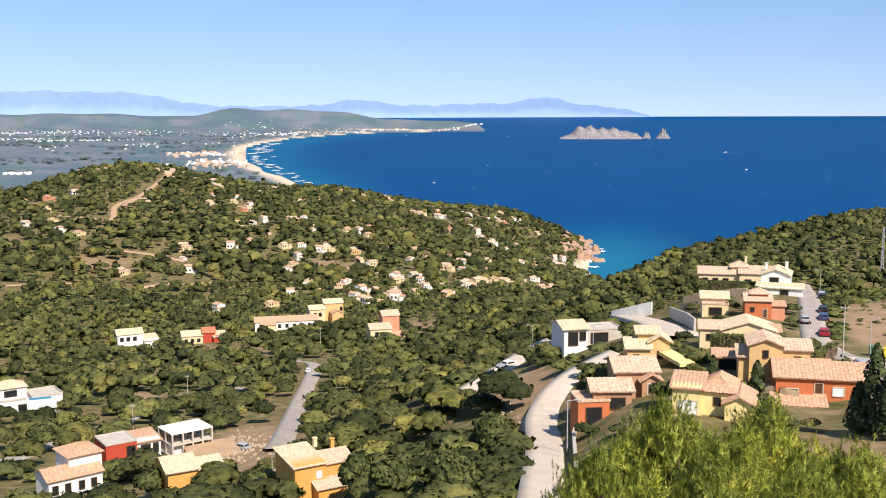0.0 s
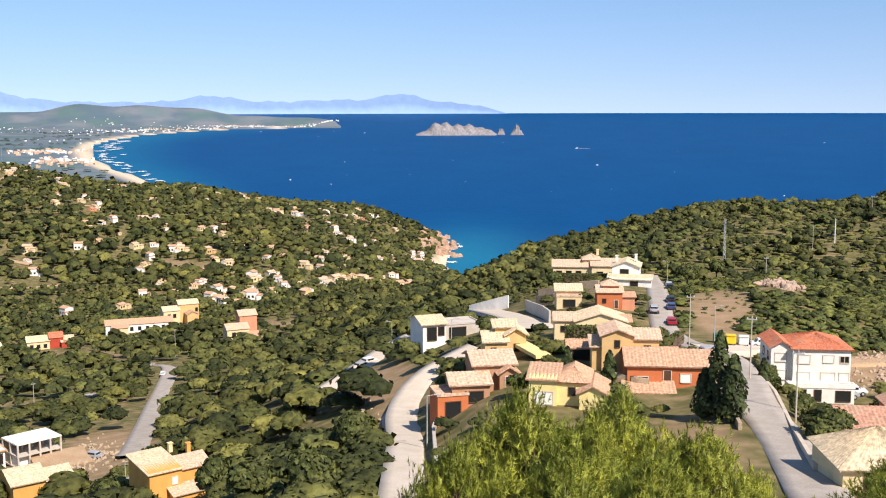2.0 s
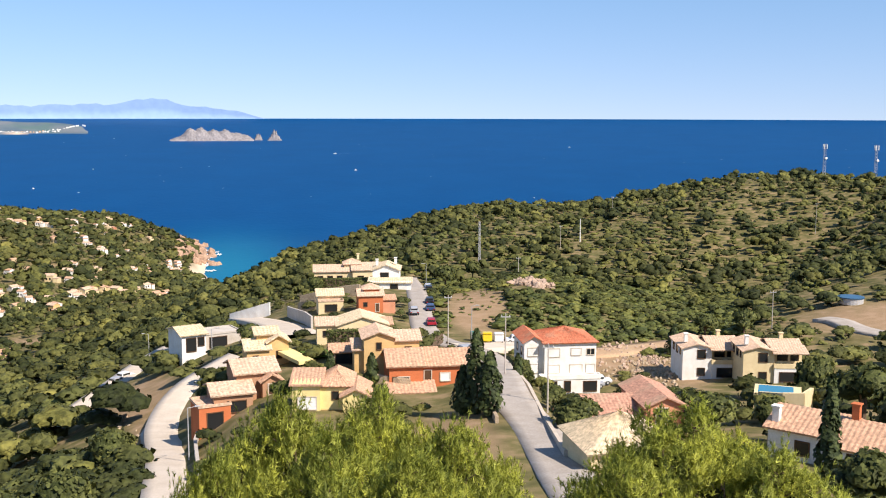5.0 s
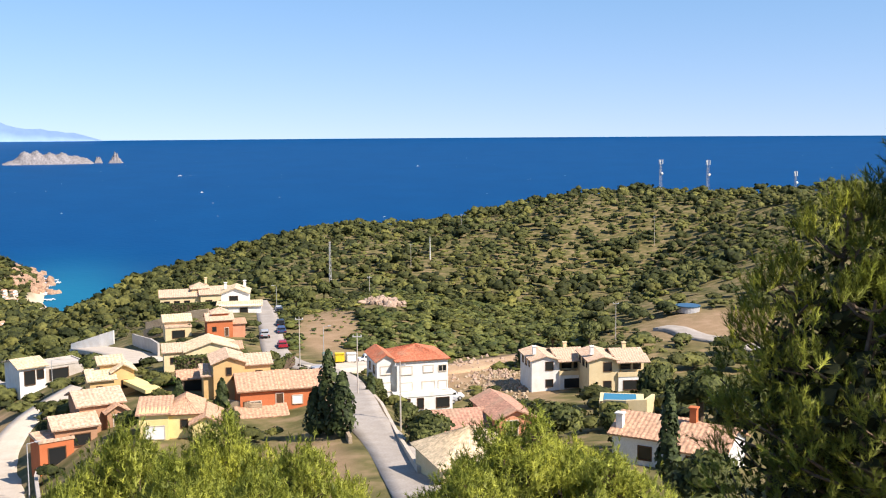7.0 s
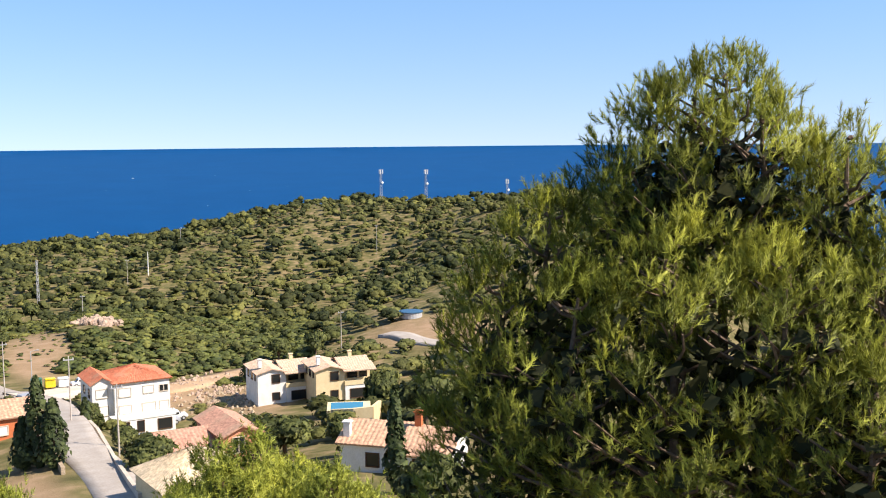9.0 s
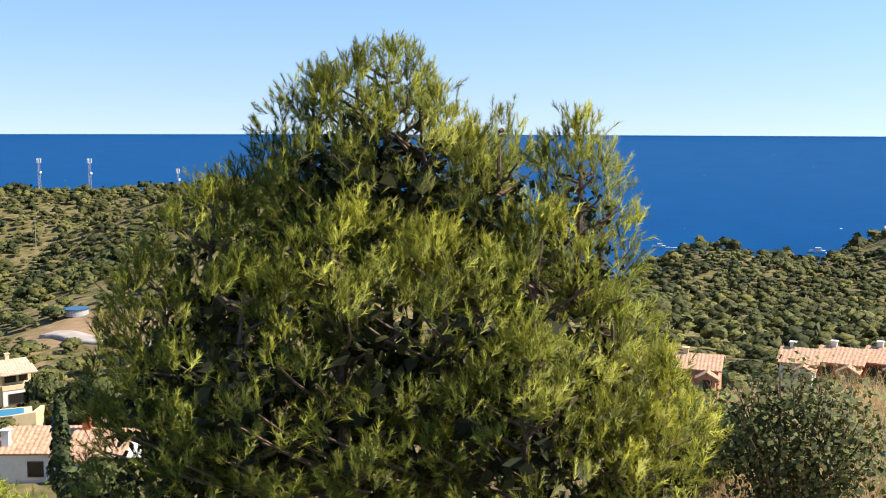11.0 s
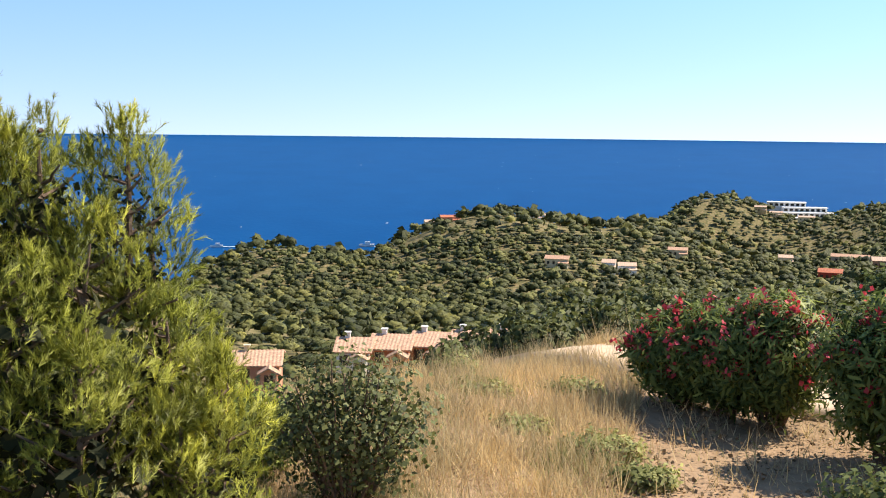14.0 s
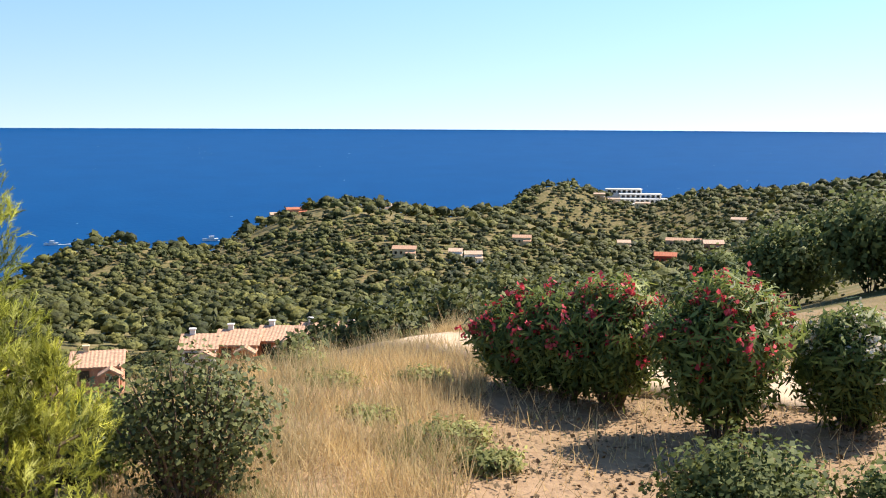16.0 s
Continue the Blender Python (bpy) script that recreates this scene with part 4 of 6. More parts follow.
# ---- row houses, hotel and villas to the east ----
for bb, rr, yaw, wall, w, d in ((75.4, 120, 10, PINK, 5.2, 7), (80.6, 122, 8, WHITE_PAINT, 3.8, 7), (82.6, 123, 6, ORANGE, 4.6, 8), (84.7, 124, 4, ORANGE, 4.4, 8), (86.7, 124, 0, WHITE_PAINT, 4.0, 7), (88.8, 128, -4, WHITE_PAINT, 4.6, 7)):
    z = 200 + rr * math.tan(radians(float(np.interp(bb, (75, 80, 88.5), (-12.6, -11.95, -11.35))))) - height(bb, rr)[0]
    house("row_house", "small terraced house with clay tiles and chimney" if wall is not ORANGE else "orange terraced house with clay tiles and porch", bb, rr, yaw - 14,
          ((-w / 2, w / 2, 0, d, -1, 0.0, wall, "gx", 0.95, TILES), (w / 2 - 2.0, w / 2 - 0.2, -1.6, 0, -1, -0.5, wall, "gy", 0.5, TILES)), ((0, "f", -w / 4, -1.6, 0.9, 1.0, "dark"), (1, "f", w / 2 - 1.1, -2.4, 0.8, 1.4, "dark")), 6, z, ((-w / 4, d / 2, 1.5, WHITE_PAINT if wall is not PINK else PALE),))
hotel = thing("hotel", "white terraced hotel of several long storeys", "hotel", 103.9, 1490, 8, 0.0, 34)
for i, (x0, x1, y, z0) in enumerate(((-40, 30, 0, -4), (-30, 45, 14, 2), (-20, 38, 28, 8), (-38, 12, 42, 14))):
    part("storey", box(x0, x1, y, y + 16, z0 - 7, z0 + 6), WHITE_PAINT, hotel)
    part("roof_slab", box(x0 - 1, x1 + 1, y - 1.5, y + 16, z0 + 6, z0 + 6.8), WHITE_PAINT, hotel)
    for k in range(int((x1 - x0) / 7)):
        part("window", box(x0 + 2 + 7 * k, x0 + 6.4 + 7 * k, y - 0.2, y + 0.4, z0 + 1.5, z0 + 5), GLASS, hotel)
for bb, rr, w, h, wall, tl, lab in ((101.9, 1440, 18, 11, YELLOW, TILES_PINK, "ochre house below the hotel"), (102.7, 1450, 20, 8, PALE, TILES_PINK, "cream house below the hotel"), (104.2, 1445, 24, 8, PALE, TILES_PINK, "cream house with a tiled roof below the hotel"),
                                    (85.6, 905, 20, 6, PINK, TILES_RED, "red-roofed house on the wooded hilltop"), (84.6, 880, 14, 6.5, PALE, TILES_PINK, "pale house on the wooded hill"), (105.5, 545, 13, 6, RED, TILES_RED, "red house among the pines"),
                                    (91.4, 600, 16, 6, PALE, TILES, "cream house among the pines"), (95.2, 610, 12, 6, WHITE_PAINT, TILES_PINK, "white house among the pines"), (94.2, 605, 9, 6.5, WHITE_PAINT, TILES_PINK, "small white house among the pines"),
                                    (97.8, 725, 15, 6.5, PALE, TILES, "cream house on the slope"), (103.3, 760, 11, 8, PALE, TILES_PINK, "pale house among the trees"), (106.4, 740, 28, 6, STONE, TILES, "long stone house among the trees"),
                                    (92.6, 930, 14, 6.5, PINK, TILES_RED, "salmon house near the hilltop"), (90.3, 940, 16, 6.5, WHITE_PAINT, TILES_PINK, "white house near the hilltop"), (108.0, 560, 12, 6.5, BROWN, TILES_PINK, "brown house among the trees"), (109.5, 900, 26, 6, PALE, TILES_PINK, "pale house on the far slope")):
    house("villa", lab, bb, rr, 10 * math.sin(bb * 7), ((-w / 2, w / 2, 0, 9, 0, h, wall, "gx", 1.8, tl), (w * 0.1, w * 0.5, -3, 0, 0, h * 0.6, wall, "shed", 1.0, tl)),
          tuple((0, "f", x, h * 0.4, 1.4, h * 0.3, "dark") for x in (-w * 0.35, -w * 0.12)), w * 0.42, 0.2, (), 0.85)

# ---- the village over the western slopes ----
village = []
for i, (wall, tl) in enumerate(((WHITE_PAINT, TILES_PINK), (PALE, TILES_PINK), (WHITE_PAINT, TILES), (PALE, TILES), (PINK, TILES), (YELLOW, TILES_PINK))):
    v = house("village_house", ("white", "cream", "white", "cream", "salmon", "ochre")[i] + " village house with a tiled roof among trees", -60, 1000 + 40 * i, 0,
              ((-6, 3, 0, 8, 0, 4.5 + i % 3, wall, "gx", 1.6, tl), (3, 7 + i % 2, -2, 6, 0, 3.2, wall, "gx" if i % 2 else "flat", 0.8, tl)), ((0, "f", -4, 1.2, 1.6, 1.8, "dark"), (0, "f", -0.5, 1.2, 1.6, 1.8, "dark")), 0)
    tagged(v, group="village houses")
    village.append(v)
pick = random.Random(11)
fresh = list(village)
for cb, cr, sb_, sr_, n in ((-17.4, 1430, 1.2, 60, 9), (-14.8, 1380, 1.0, 60, 11), (-12, 1200, 0.7, 50, 6), (-11.6, 1420, 1.2, 60, 9), (-8, 1500, 1.4, 70, 8), (-5.5, 1580, 1.0, 60, 10), (-4, 1480, 1.5, 60, 10), (-1.5, 1400, 2, 80, 12), (1.5, 1280, 2.4, 90, 14),
                           (3.4, 1400, 0.9, 60, 8), (4.6, 1130, 1.3, 60, 10), (-7, 1020, 2, 60, 12), (-6, 800, 2, 60, 12), (-4, 720, 2.6, 40, 9), (-1, 820, 2.4, 70, 14), (2, 880, 1.8, 70, 13), (-9, 1130, 2, 70, 9), (-23, 1230, 0.6, 40, 4), (-19, 1080, 2.4, 90, 6), (5.6, 1230, 0.7, 60, 6), (-11, 900, 3, 80, 8), (6.2, 1300, 0.4, 30, 4)):
    for _ in range(int(n * 1.35)):
        bb, rr = pick.gauss(cb, sb_), pick.gauss(cr, sr_)
        if height(bb, rr)[0] < 8:
            continue
        p, k = spot(bb, rr, 0.6), pick.uniform(0.42, 0.85)
        m = Matrix.Translation(p) @ pose(0, 0, 0, 0, 0, -bb + pick.uniform(-70, 70))
        if fresh:
            v = fresh.pop()
            v.matrix_basis = m
        else:
            v = copy_thing(pick.choice(village[:4] * 3 + village), m)
        v.scale = (k, k, k)
        for back in (0, 7, 14):
            CLEAR.append((p.x - back * math.sin(radians(bb)), p.y - back * math.cos(radians(bb)), 8.5 * k))
# ---- woods ----
rng = np.random.default_rng(7)


def leaf_quads(points, normals, size, spread=0.25):
    """One small crooked quad a leaf clump; returns vertices and faces."""
    n = len(points)
    nrm = normals + rng.normal(0, spread, (n, 3))
    nrm /= np.linalg.norm(nrm, axis=1, keepdims=True) + 1e-9
    u = np.cross(nrm, rng.normal(0, 1, (n, 3)))
    u /= np.linalg.norm(u, axis=1, keepdims=True) + 1e-9
    w = np.cross(nrm, u)
    s = (size * rng.uniform(0.6, 1.35, n))[:, None]
    v = np.stack([points - u * s * 0.55 - w * s * 0.3, points + u * s * 0.1 - w * s * 0.6, points + u * s * 0.6 + w * s * 0.25, points - u * s * 0.15 + w * s * 0.55], 1)
    v += rng.normal(0, 0.08, v.shape) * s[:, None]
    return v.reshape(-1, 3), np.arange(4 * n).reshape(n, 4)


def dome(centre, rad, seg, rings):
    """A lumpy closed cap of leaves, open below: quads and outward normals."""
    th = np.linspace(2.0, 0.28, rings)[:, None]
    ph = (np.arange(seg) * 6.283 / seg)[None, :] + 0.5 * np.arange(rings)[:, None]
    d = np.stack([np.sin(th) * np.cos(ph), np.sin(th) * np.sin(ph), np.cos(th) + 0 * ph], -1)
    p = centre + d * rad * rng.uniform(0.78, 1.1, (rings, seg, 1))
    f = [(r * seg + k, r * seg + (k + 1) % seg, (r + 1) * seg + (k + 1) % seg, (r + 1) * seg + k) for r in range(rings - 1) for k in range(seg)]
    top = (rings - 1) * seg
    f += [(top + k, top + (k + 1) % seg, top + (k + 2) % seg, top + (k + 3) % seg) for k in range(0, seg - 2, 2)]
    return p.reshape(-1, 3), np.array(f), d.reshape(-1, 3)


def crown(lumps, leaves, size, seg=6, rings=3, flat_top=0.75):
    """A crown about 1 m across and 1 m high: uneven lumps of foliage with leaf clumps standing out of them."""
    vs, fs, ns, pts, nrm, base = [], [], [], [], [], 0
    for k in range(lumps):
        a = k * 2.4 + rng.uniform(0, 1.0)
        d = 0.27 * math.sqrt((k + 0.3) / lumps) if lumps > 1 else 0
        c = np.array((d * math.cos(a), d * math.sin(a), rng.uniform(0.44, 0.66) if k else 0.66))
        rad = np.array((1, 1, flat_top)) * (rng.uniform(0.2, 0.3) if lumps > 1 else 0.44)
        p, f, n = dome(c, rad, seg, rings)
        vs.append(p), fs.append(f + base), ns.append(n)
        base += len(p)
        v = rng.normal(0, 1, (max(1, leaves // lumps), 3))
        v[:, 2] = np.abs(v[:, 2]) - 0.35
        v /= np.linalg.norm(v, axis=1, keepdims=True)
        pts.append(c + v * rad * rng.uniform(0.92, 1.14, (len(v), 1)))
        nrm.append(v)
    nrm = np.concatenate(nrm)
    v, f = leaf_quads(np.concatenate(pts), nrm, size, 0.45)
    n = np.concatenate(ns + [np.repeat(nrm + rng.normal(0, 0.3, nrm.shape), 4, 0)]) + (0, 0, 0.35)
    return np.concatenate(vs + [v]), np.concatenate(fs + [f + base]), n / np.linalg.norm(n, axis=1, keepdims=True)


def scatter(name, crowns, b, r, size, squash, mat, label, sink=0.1):
    """Many crowns in one object, standing on the ground at the given bearings and distances."""
    pos = place(b, r, height(b, r))
    vs, fs, ns, tones, base = [], [], [], [], 0
    for i, p in enumerate(pos):
        cv, cf, cn = crowns[i % len(crowns)]
        a = rng.uniform(0, 6.28)
        c, s = math.cos(a), math.sin(a)
        v = cv @ np.array(((c, s, 0), (-s, c, 0), (0, 0, 1))) * (size[i], size[i], size[i] * squash[i])
        v = v + p - (0, 0, sink * size[i])
        vs.append(v)
        ns.append(cn @ np.array(((c, s, 0), (-s, c, 0), (0, 0, 1))))
        fs.append(cf + base)
        tones.append(np.clip(rng.beta(1.0, 1.5) + rng.normal(0, 0.05, len(v)), 0, 1))
        base += len(v)
    ob = mesh_object(name, np.concatenate(vs), np.concatenate(fs), mat, None, np.concatenate(ns))
    float_attribute(ob, "shoot", np.concatenate(tones))
    return tagged(ob, label, "trees", kind="stuff")


def sow(count, b0, b1, r0, r1):
    b, r = rng.uniform(b0, b1, count), np.sqrt(rng.uniform(r0 * r0, r1 * r1, count))
    return b, r


def wooded(b, r):
    keep = (height(b, r) > 6) & (dryness(b, r) < 0.4)
    return keep & clear(b, r)


def clear(b, r):
    """True where no house, road or garden stands."""
    x, y, ok = r * np.sin(np.radians(b)), r * np.cos(np.radians(b)), np.ones(len(b), bool)
    for cx, cy, cr in CLEAR:
        ok &= (x - cx) ** 2 + (y - cy) ** 2 > cr * cr
    return ok


FAR = [crown(1, 5, 0.34, 5, 3) for _ in range(10)]
MID = [crown(3, 9, 0.18, 5, 3) for _ in range(12)]
NEAR = [crown(6, 84, 0.105, 6, 4) for _ in range(8)]
# ---- plants near the viewpoint ----
def needles(points, aims, n, length, width, spread, shade, stretch):
    """Bunches of n needles round shoots; returns vertices, triangles and a value for each shoot."""
    k = len(points)
    tone = np.repeat(shade, 3 * n)
    t = rng.uniform(0.0, 1.0, (k, n, 1))
    d = aims[:, None, :] + rng.normal(0, spread, (k, n, 3))
    d /= np.linalg.norm(d, axis=2, keepdims=True)
    base = points[:, None, :] + aims[:, None, :] * t * length * stretch
    side = np.cross(d, rng.normal(0, 1, (k, n, 3)))
    side /= np.linalg.norm(side, axis=2, keepdims=True) + 1e-9
    ln = length * rng.uniform(0.7, 1.2, (k, n, 1)) * (1.15 - 0.4 * t)
    v = np.stack([base - side * width / 2, base + side * width / 2, base + d * ln], 2).reshape(-1, 3)
    return v, np.arange(len(v)).reshape(-1, 3), tone


def limb(bm, p, q, r0, r1, sag=0.0, sides=6):
    p, q = Vector(p), Vector(q)
    last, steps = p, 3
    for i in range(1, steps + 1):
        k = i / steps
        nxt = p.lerp(q, k) + Vector((rng.normal(0, 0.02), rng.normal(0, 0.02), -sag * math.sin(math.pi * k)))
        tube(last, nxt, r0 + (r1 - r0) * (k - 1 / steps), r0 + (r1 - r0) * k, sides, bm)
        last = nxt


def pine(name, label, base, lobes, shoots, each, tuft, n, length, width, spread, stretch, mat):
    """lobes: x, y, z of the foot, height and radius of each upright cone of foliage, from the tree's base."""
    root = tagged(new(name), label, "tree")
    root.matrix_basis = Matrix.Translation(base)
    top = max(l[2] + l[3] for l in lobes)
    trunk = bmesh.new()
    limb(trunk, (0, 0, -1), (0, 0, top * 0.55), 0.13 + top * 0.006, 0.05)
    part("trunk", trunk, BARK, root)
    inner, pts, aims, rounds, tones, vol = [], [], [], [], [], sum(l[3] * (l[4] + 0.3) for l in lobes)
    for x, y, z, h, r in lobes:
        bm = bmesh.new()
        limb(bm, (0, 0, max(0.2, min(z + 0.1, top * 0.5) * 0.6)), (x, y, z + h * 0.15), 0.06, 0.04, 0.06)
        limb(bm, (x, y, z + h * 0.15), (x, y, z + h * 0.93), 0.04, 0.012)
        m = max(10, int(shoots * h * (r + 0.3) / vol))
        k = rng.uniform(0, 1, m * 2) ** 0.9
        a = rng.uniform(0, 6.283, m * 2)
        swell = np.sin(3 * a + 9 * k + x * 5) + np.sin(5 * a - 13 * k + y * 7) + 0.6 * np.sin(21 * k + a)
        order = np.argsort(-swell + rng.normal(0, 0.9, m * 2))[:m]
        k, a, swell = k[order], a[order], swell[order]
        prof = np.minimum(1.0, (1.0 - k) ** 0.6 * 1.2) * np.minimum(1, 0.55 + k * 3.0)
        rad = r * prof * (1 + 0.07 * swell) * np.where(rng.uniform(0, 1, m) < 0.8, rng.uniform(0.78, 1.0, m), rng.uniform(0.2, 0.7, m))
        p = np.stack([x + rad * np.cos(a), y + rad * np.sin(a), z + h * k], -1)
        aim = np.stack([np.cos(a) * (1.0 - k), np.sin(a) * (1.0 - k), 0.7 + 0.6 * k], -1) + rng.normal(0, 0.15, (m, 3))
        aim /= np.linalg.norm(aim, axis=1, keepdims=True)
        sa = np.repeat(aim, each, 0) + rng.normal(0, 0.5, (m * each, 3))
        sa /= np.linalg.norm(sa, axis=1, keepdims=True)
        sp = np.repeat(p, each, 0) + sa * tuft * rng.uniform(0.1, 1.0, (m * each, 1)) + rng.normal(0, tuft * 0.3, (m * each, 3))
        pts.append(sp), aims.append(sa + (0, 0, 0.25))
        aims[-1] /= np.linalg.norm(aims[-1], axis=1, keepdims=True)
        lit = np.stack([sp[:, 0] - x, sp[:, 1] - y, (sp[:, 2] - z - h * 0.35) * 0.8], -1)
        rounds.append(lit / (np.linalg.norm(lit, axis=1, keepdims=True) + 1e-6) * 0.4 + sa * 0.7 + rng.normal(0, 0.25, lit.shape))
        tones.append(np.clip(np.repeat(rng.uniform(0.1, 0.9, m), each) + rng.normal(0, 0.14, m * each), 0, 1))
        for i in range(0, m, 3):
            c = Vector((x, y, max(p[i][2] - rad[i] * 0.6, z + 0.05)))
            limb(bm, c, p[i], 0.018, 0.008, 0.02, 4)
        part("limb", bm, BARK, root)
        # dark quads fill each lobe's inside, shade of the gaps put into colour
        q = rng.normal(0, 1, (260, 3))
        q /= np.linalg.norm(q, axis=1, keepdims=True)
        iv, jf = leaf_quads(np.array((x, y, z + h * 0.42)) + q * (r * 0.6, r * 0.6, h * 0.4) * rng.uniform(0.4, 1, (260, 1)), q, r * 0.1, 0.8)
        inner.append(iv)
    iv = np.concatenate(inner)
    mesh_object("dark_filler", iv, np.arange(len(iv)).reshape(-1, 4), GAP_SHADE, root)
    pts, aims, lit = np.concatenate(pts), np.concatenate(aims), np.concatenate(rounds)
    lit /= np.linalg.norm(lit, axis=1, keepdims=True)
    v, f, tone = needles(pts, aims, n, length, width, spread, np.concatenate(tones), stretch)
    crown_ob = mesh_object("crown", v, f, mat, root, np.repeat(lit, 3 * n, 0))
    float_attribute(crown_ob, "shoot", tone)
    return root


STAND = Vector((0.72, -0.63, EYE))


def seen_from_stand(b, r, e=0.0):
    return STAND + Vector((r * math.sin(radians(b)), r * math.cos(radians(b)), r * math.tan(radians(e))))


def lobe(base, b, r, top, foot, radius):
    p, q = seen_from_stand(b, r, top), seen_from_stand(b, r, foot)
    return (q.x - base.x, q.y - base.y, q.z - base.z, p.z - q.z, radius * 1.16)


foot = seen_from_stand(58.5, 9.0)
foot.z = float(height(59.5, 9.2)[0])
pine("young_pine", "young Aleppo pine with bright green needles", foot,
     [lobe(foot, *row) for row in ((58.4, 9.0, 4.1, -9, 0.95), (56.8, 9.2, 3.4, -6, 0.7), (60.4, 8.9, 2.2, -8, 0.72), (54.4, 9.2, 2.7, -8, 0.62), (64.5, 8.7, 0.4, -10, 0.6), (63.0, 9.1, -0.3, -11, 0.7), (68.6, 8.4, 0.2, -10, 0.42), (69.8, 8.6, -4.2, -12, 0.36),
      (49.2, 9.0, -3.2, -13, 0.80), (52.4, 9.3, -1.2, -13, 0.85), (46.6, 8.9, -6.5, -17, 0.6), (50.5, 8.2, -7.5, -19, 0.95), (56.0, 8.0, -5.0, -19, 1.0), (61.5, 7.9, -5.6, -19, 1.0), (66.6, 8.0, -4.6, -19, 0.85), (70.6, 8.1, -9.2, -20, 0.6),
      (45.6, 8.9, -12.0, -22, 0.6), (48.8, 8.7, -13.5, -23, 0.75), (54.5, 8.6, -12.5, -24, 0.9), (60.5, 8.1, -12.5, -24, 0.9), (66.0, 7.3, -11.5, -24, 0.85), (71.3, 7.5, -14.0, -25, 0.62), (73.4, 7.7, -12.6, -25, 0.5))],
     1900, 9, 0.13, 28, 0.072, 0.0055, 0.4, 1.7, PINE)


def round_pine(seed, r, h):
    """Lobes of a broad rounded pine crown, r metres across the half and h high, over a bare trunk."""
    rr = random.Random(seed)
    out = [(0, 0, h * 0.62, h * 0.37, r * 0.55)]
    for i in range(15):
        a, d = i * 2.4, r * math.sqrt((i + 0.8) / 15.5) * 0.82
        t = h * (1 - 0.30 * (d / r) ** 2) * rr.uniform(0.93, 1.0)
        out.append((d * math.cos(a), d * math.sin(a), t - h * 0.17, h * 0.17, r * rr.uniform(0.42, 0.56)))
    return out


kinds = [None, None]
for i, (b, r, e, rad, mirror) in enumerate(((12.4, 28, -15.7, 2.6, 0), (17.6, 27, -15.8, 2.4, 1), (22.0, 24, -17.2, 2.2, 0), (15.0, 22, -18.0, 2.4, 1), (8.6, 23, -18.6, 1.7, 0), (19.8, 20, -18.8, 2.1, 0), (35.2, 25, -16.0, 2.9, 1), (32.0, 21, -18.6, 2.0, 0), (39.8, 23, -17.6, 2.2, 0))):
    ground_z = float(height(b, r)[0])
    top = EYE + r * math.tan(radians(e))
    p = Vector((r * math.sin(radians(b)), r * math.cos(radians(b)), ground_z - 0.3))
    if kinds[mirror] is None:
        kinds[mirror] = pine("pine_tree", "rounded pine crown with sunlit yellow-green needles", Vector((0, 0, 0)), round_pine(i + 3, 2.3, 7.0), 850, 10, 0.27, 11, 0.12, 0.018, 0.8, 0.9, CROWN_PINE)
        tagged(kinds[mirror], group="pines below the viewpoint")
        t = kinds[mirror]
        t.matrix_basis = Matrix.Translation(p) @ pose(0, 0, 0, 0, 0, 40 * i)
    else:
        t = copy_thing(kinds[mirror], Matrix.Translation(p) @ pose(0, 0, 0, 0, 0, 67 * i))
    t.scale = (rad / 2.3, rad / 2.3, (top - p.z) / 7.0)


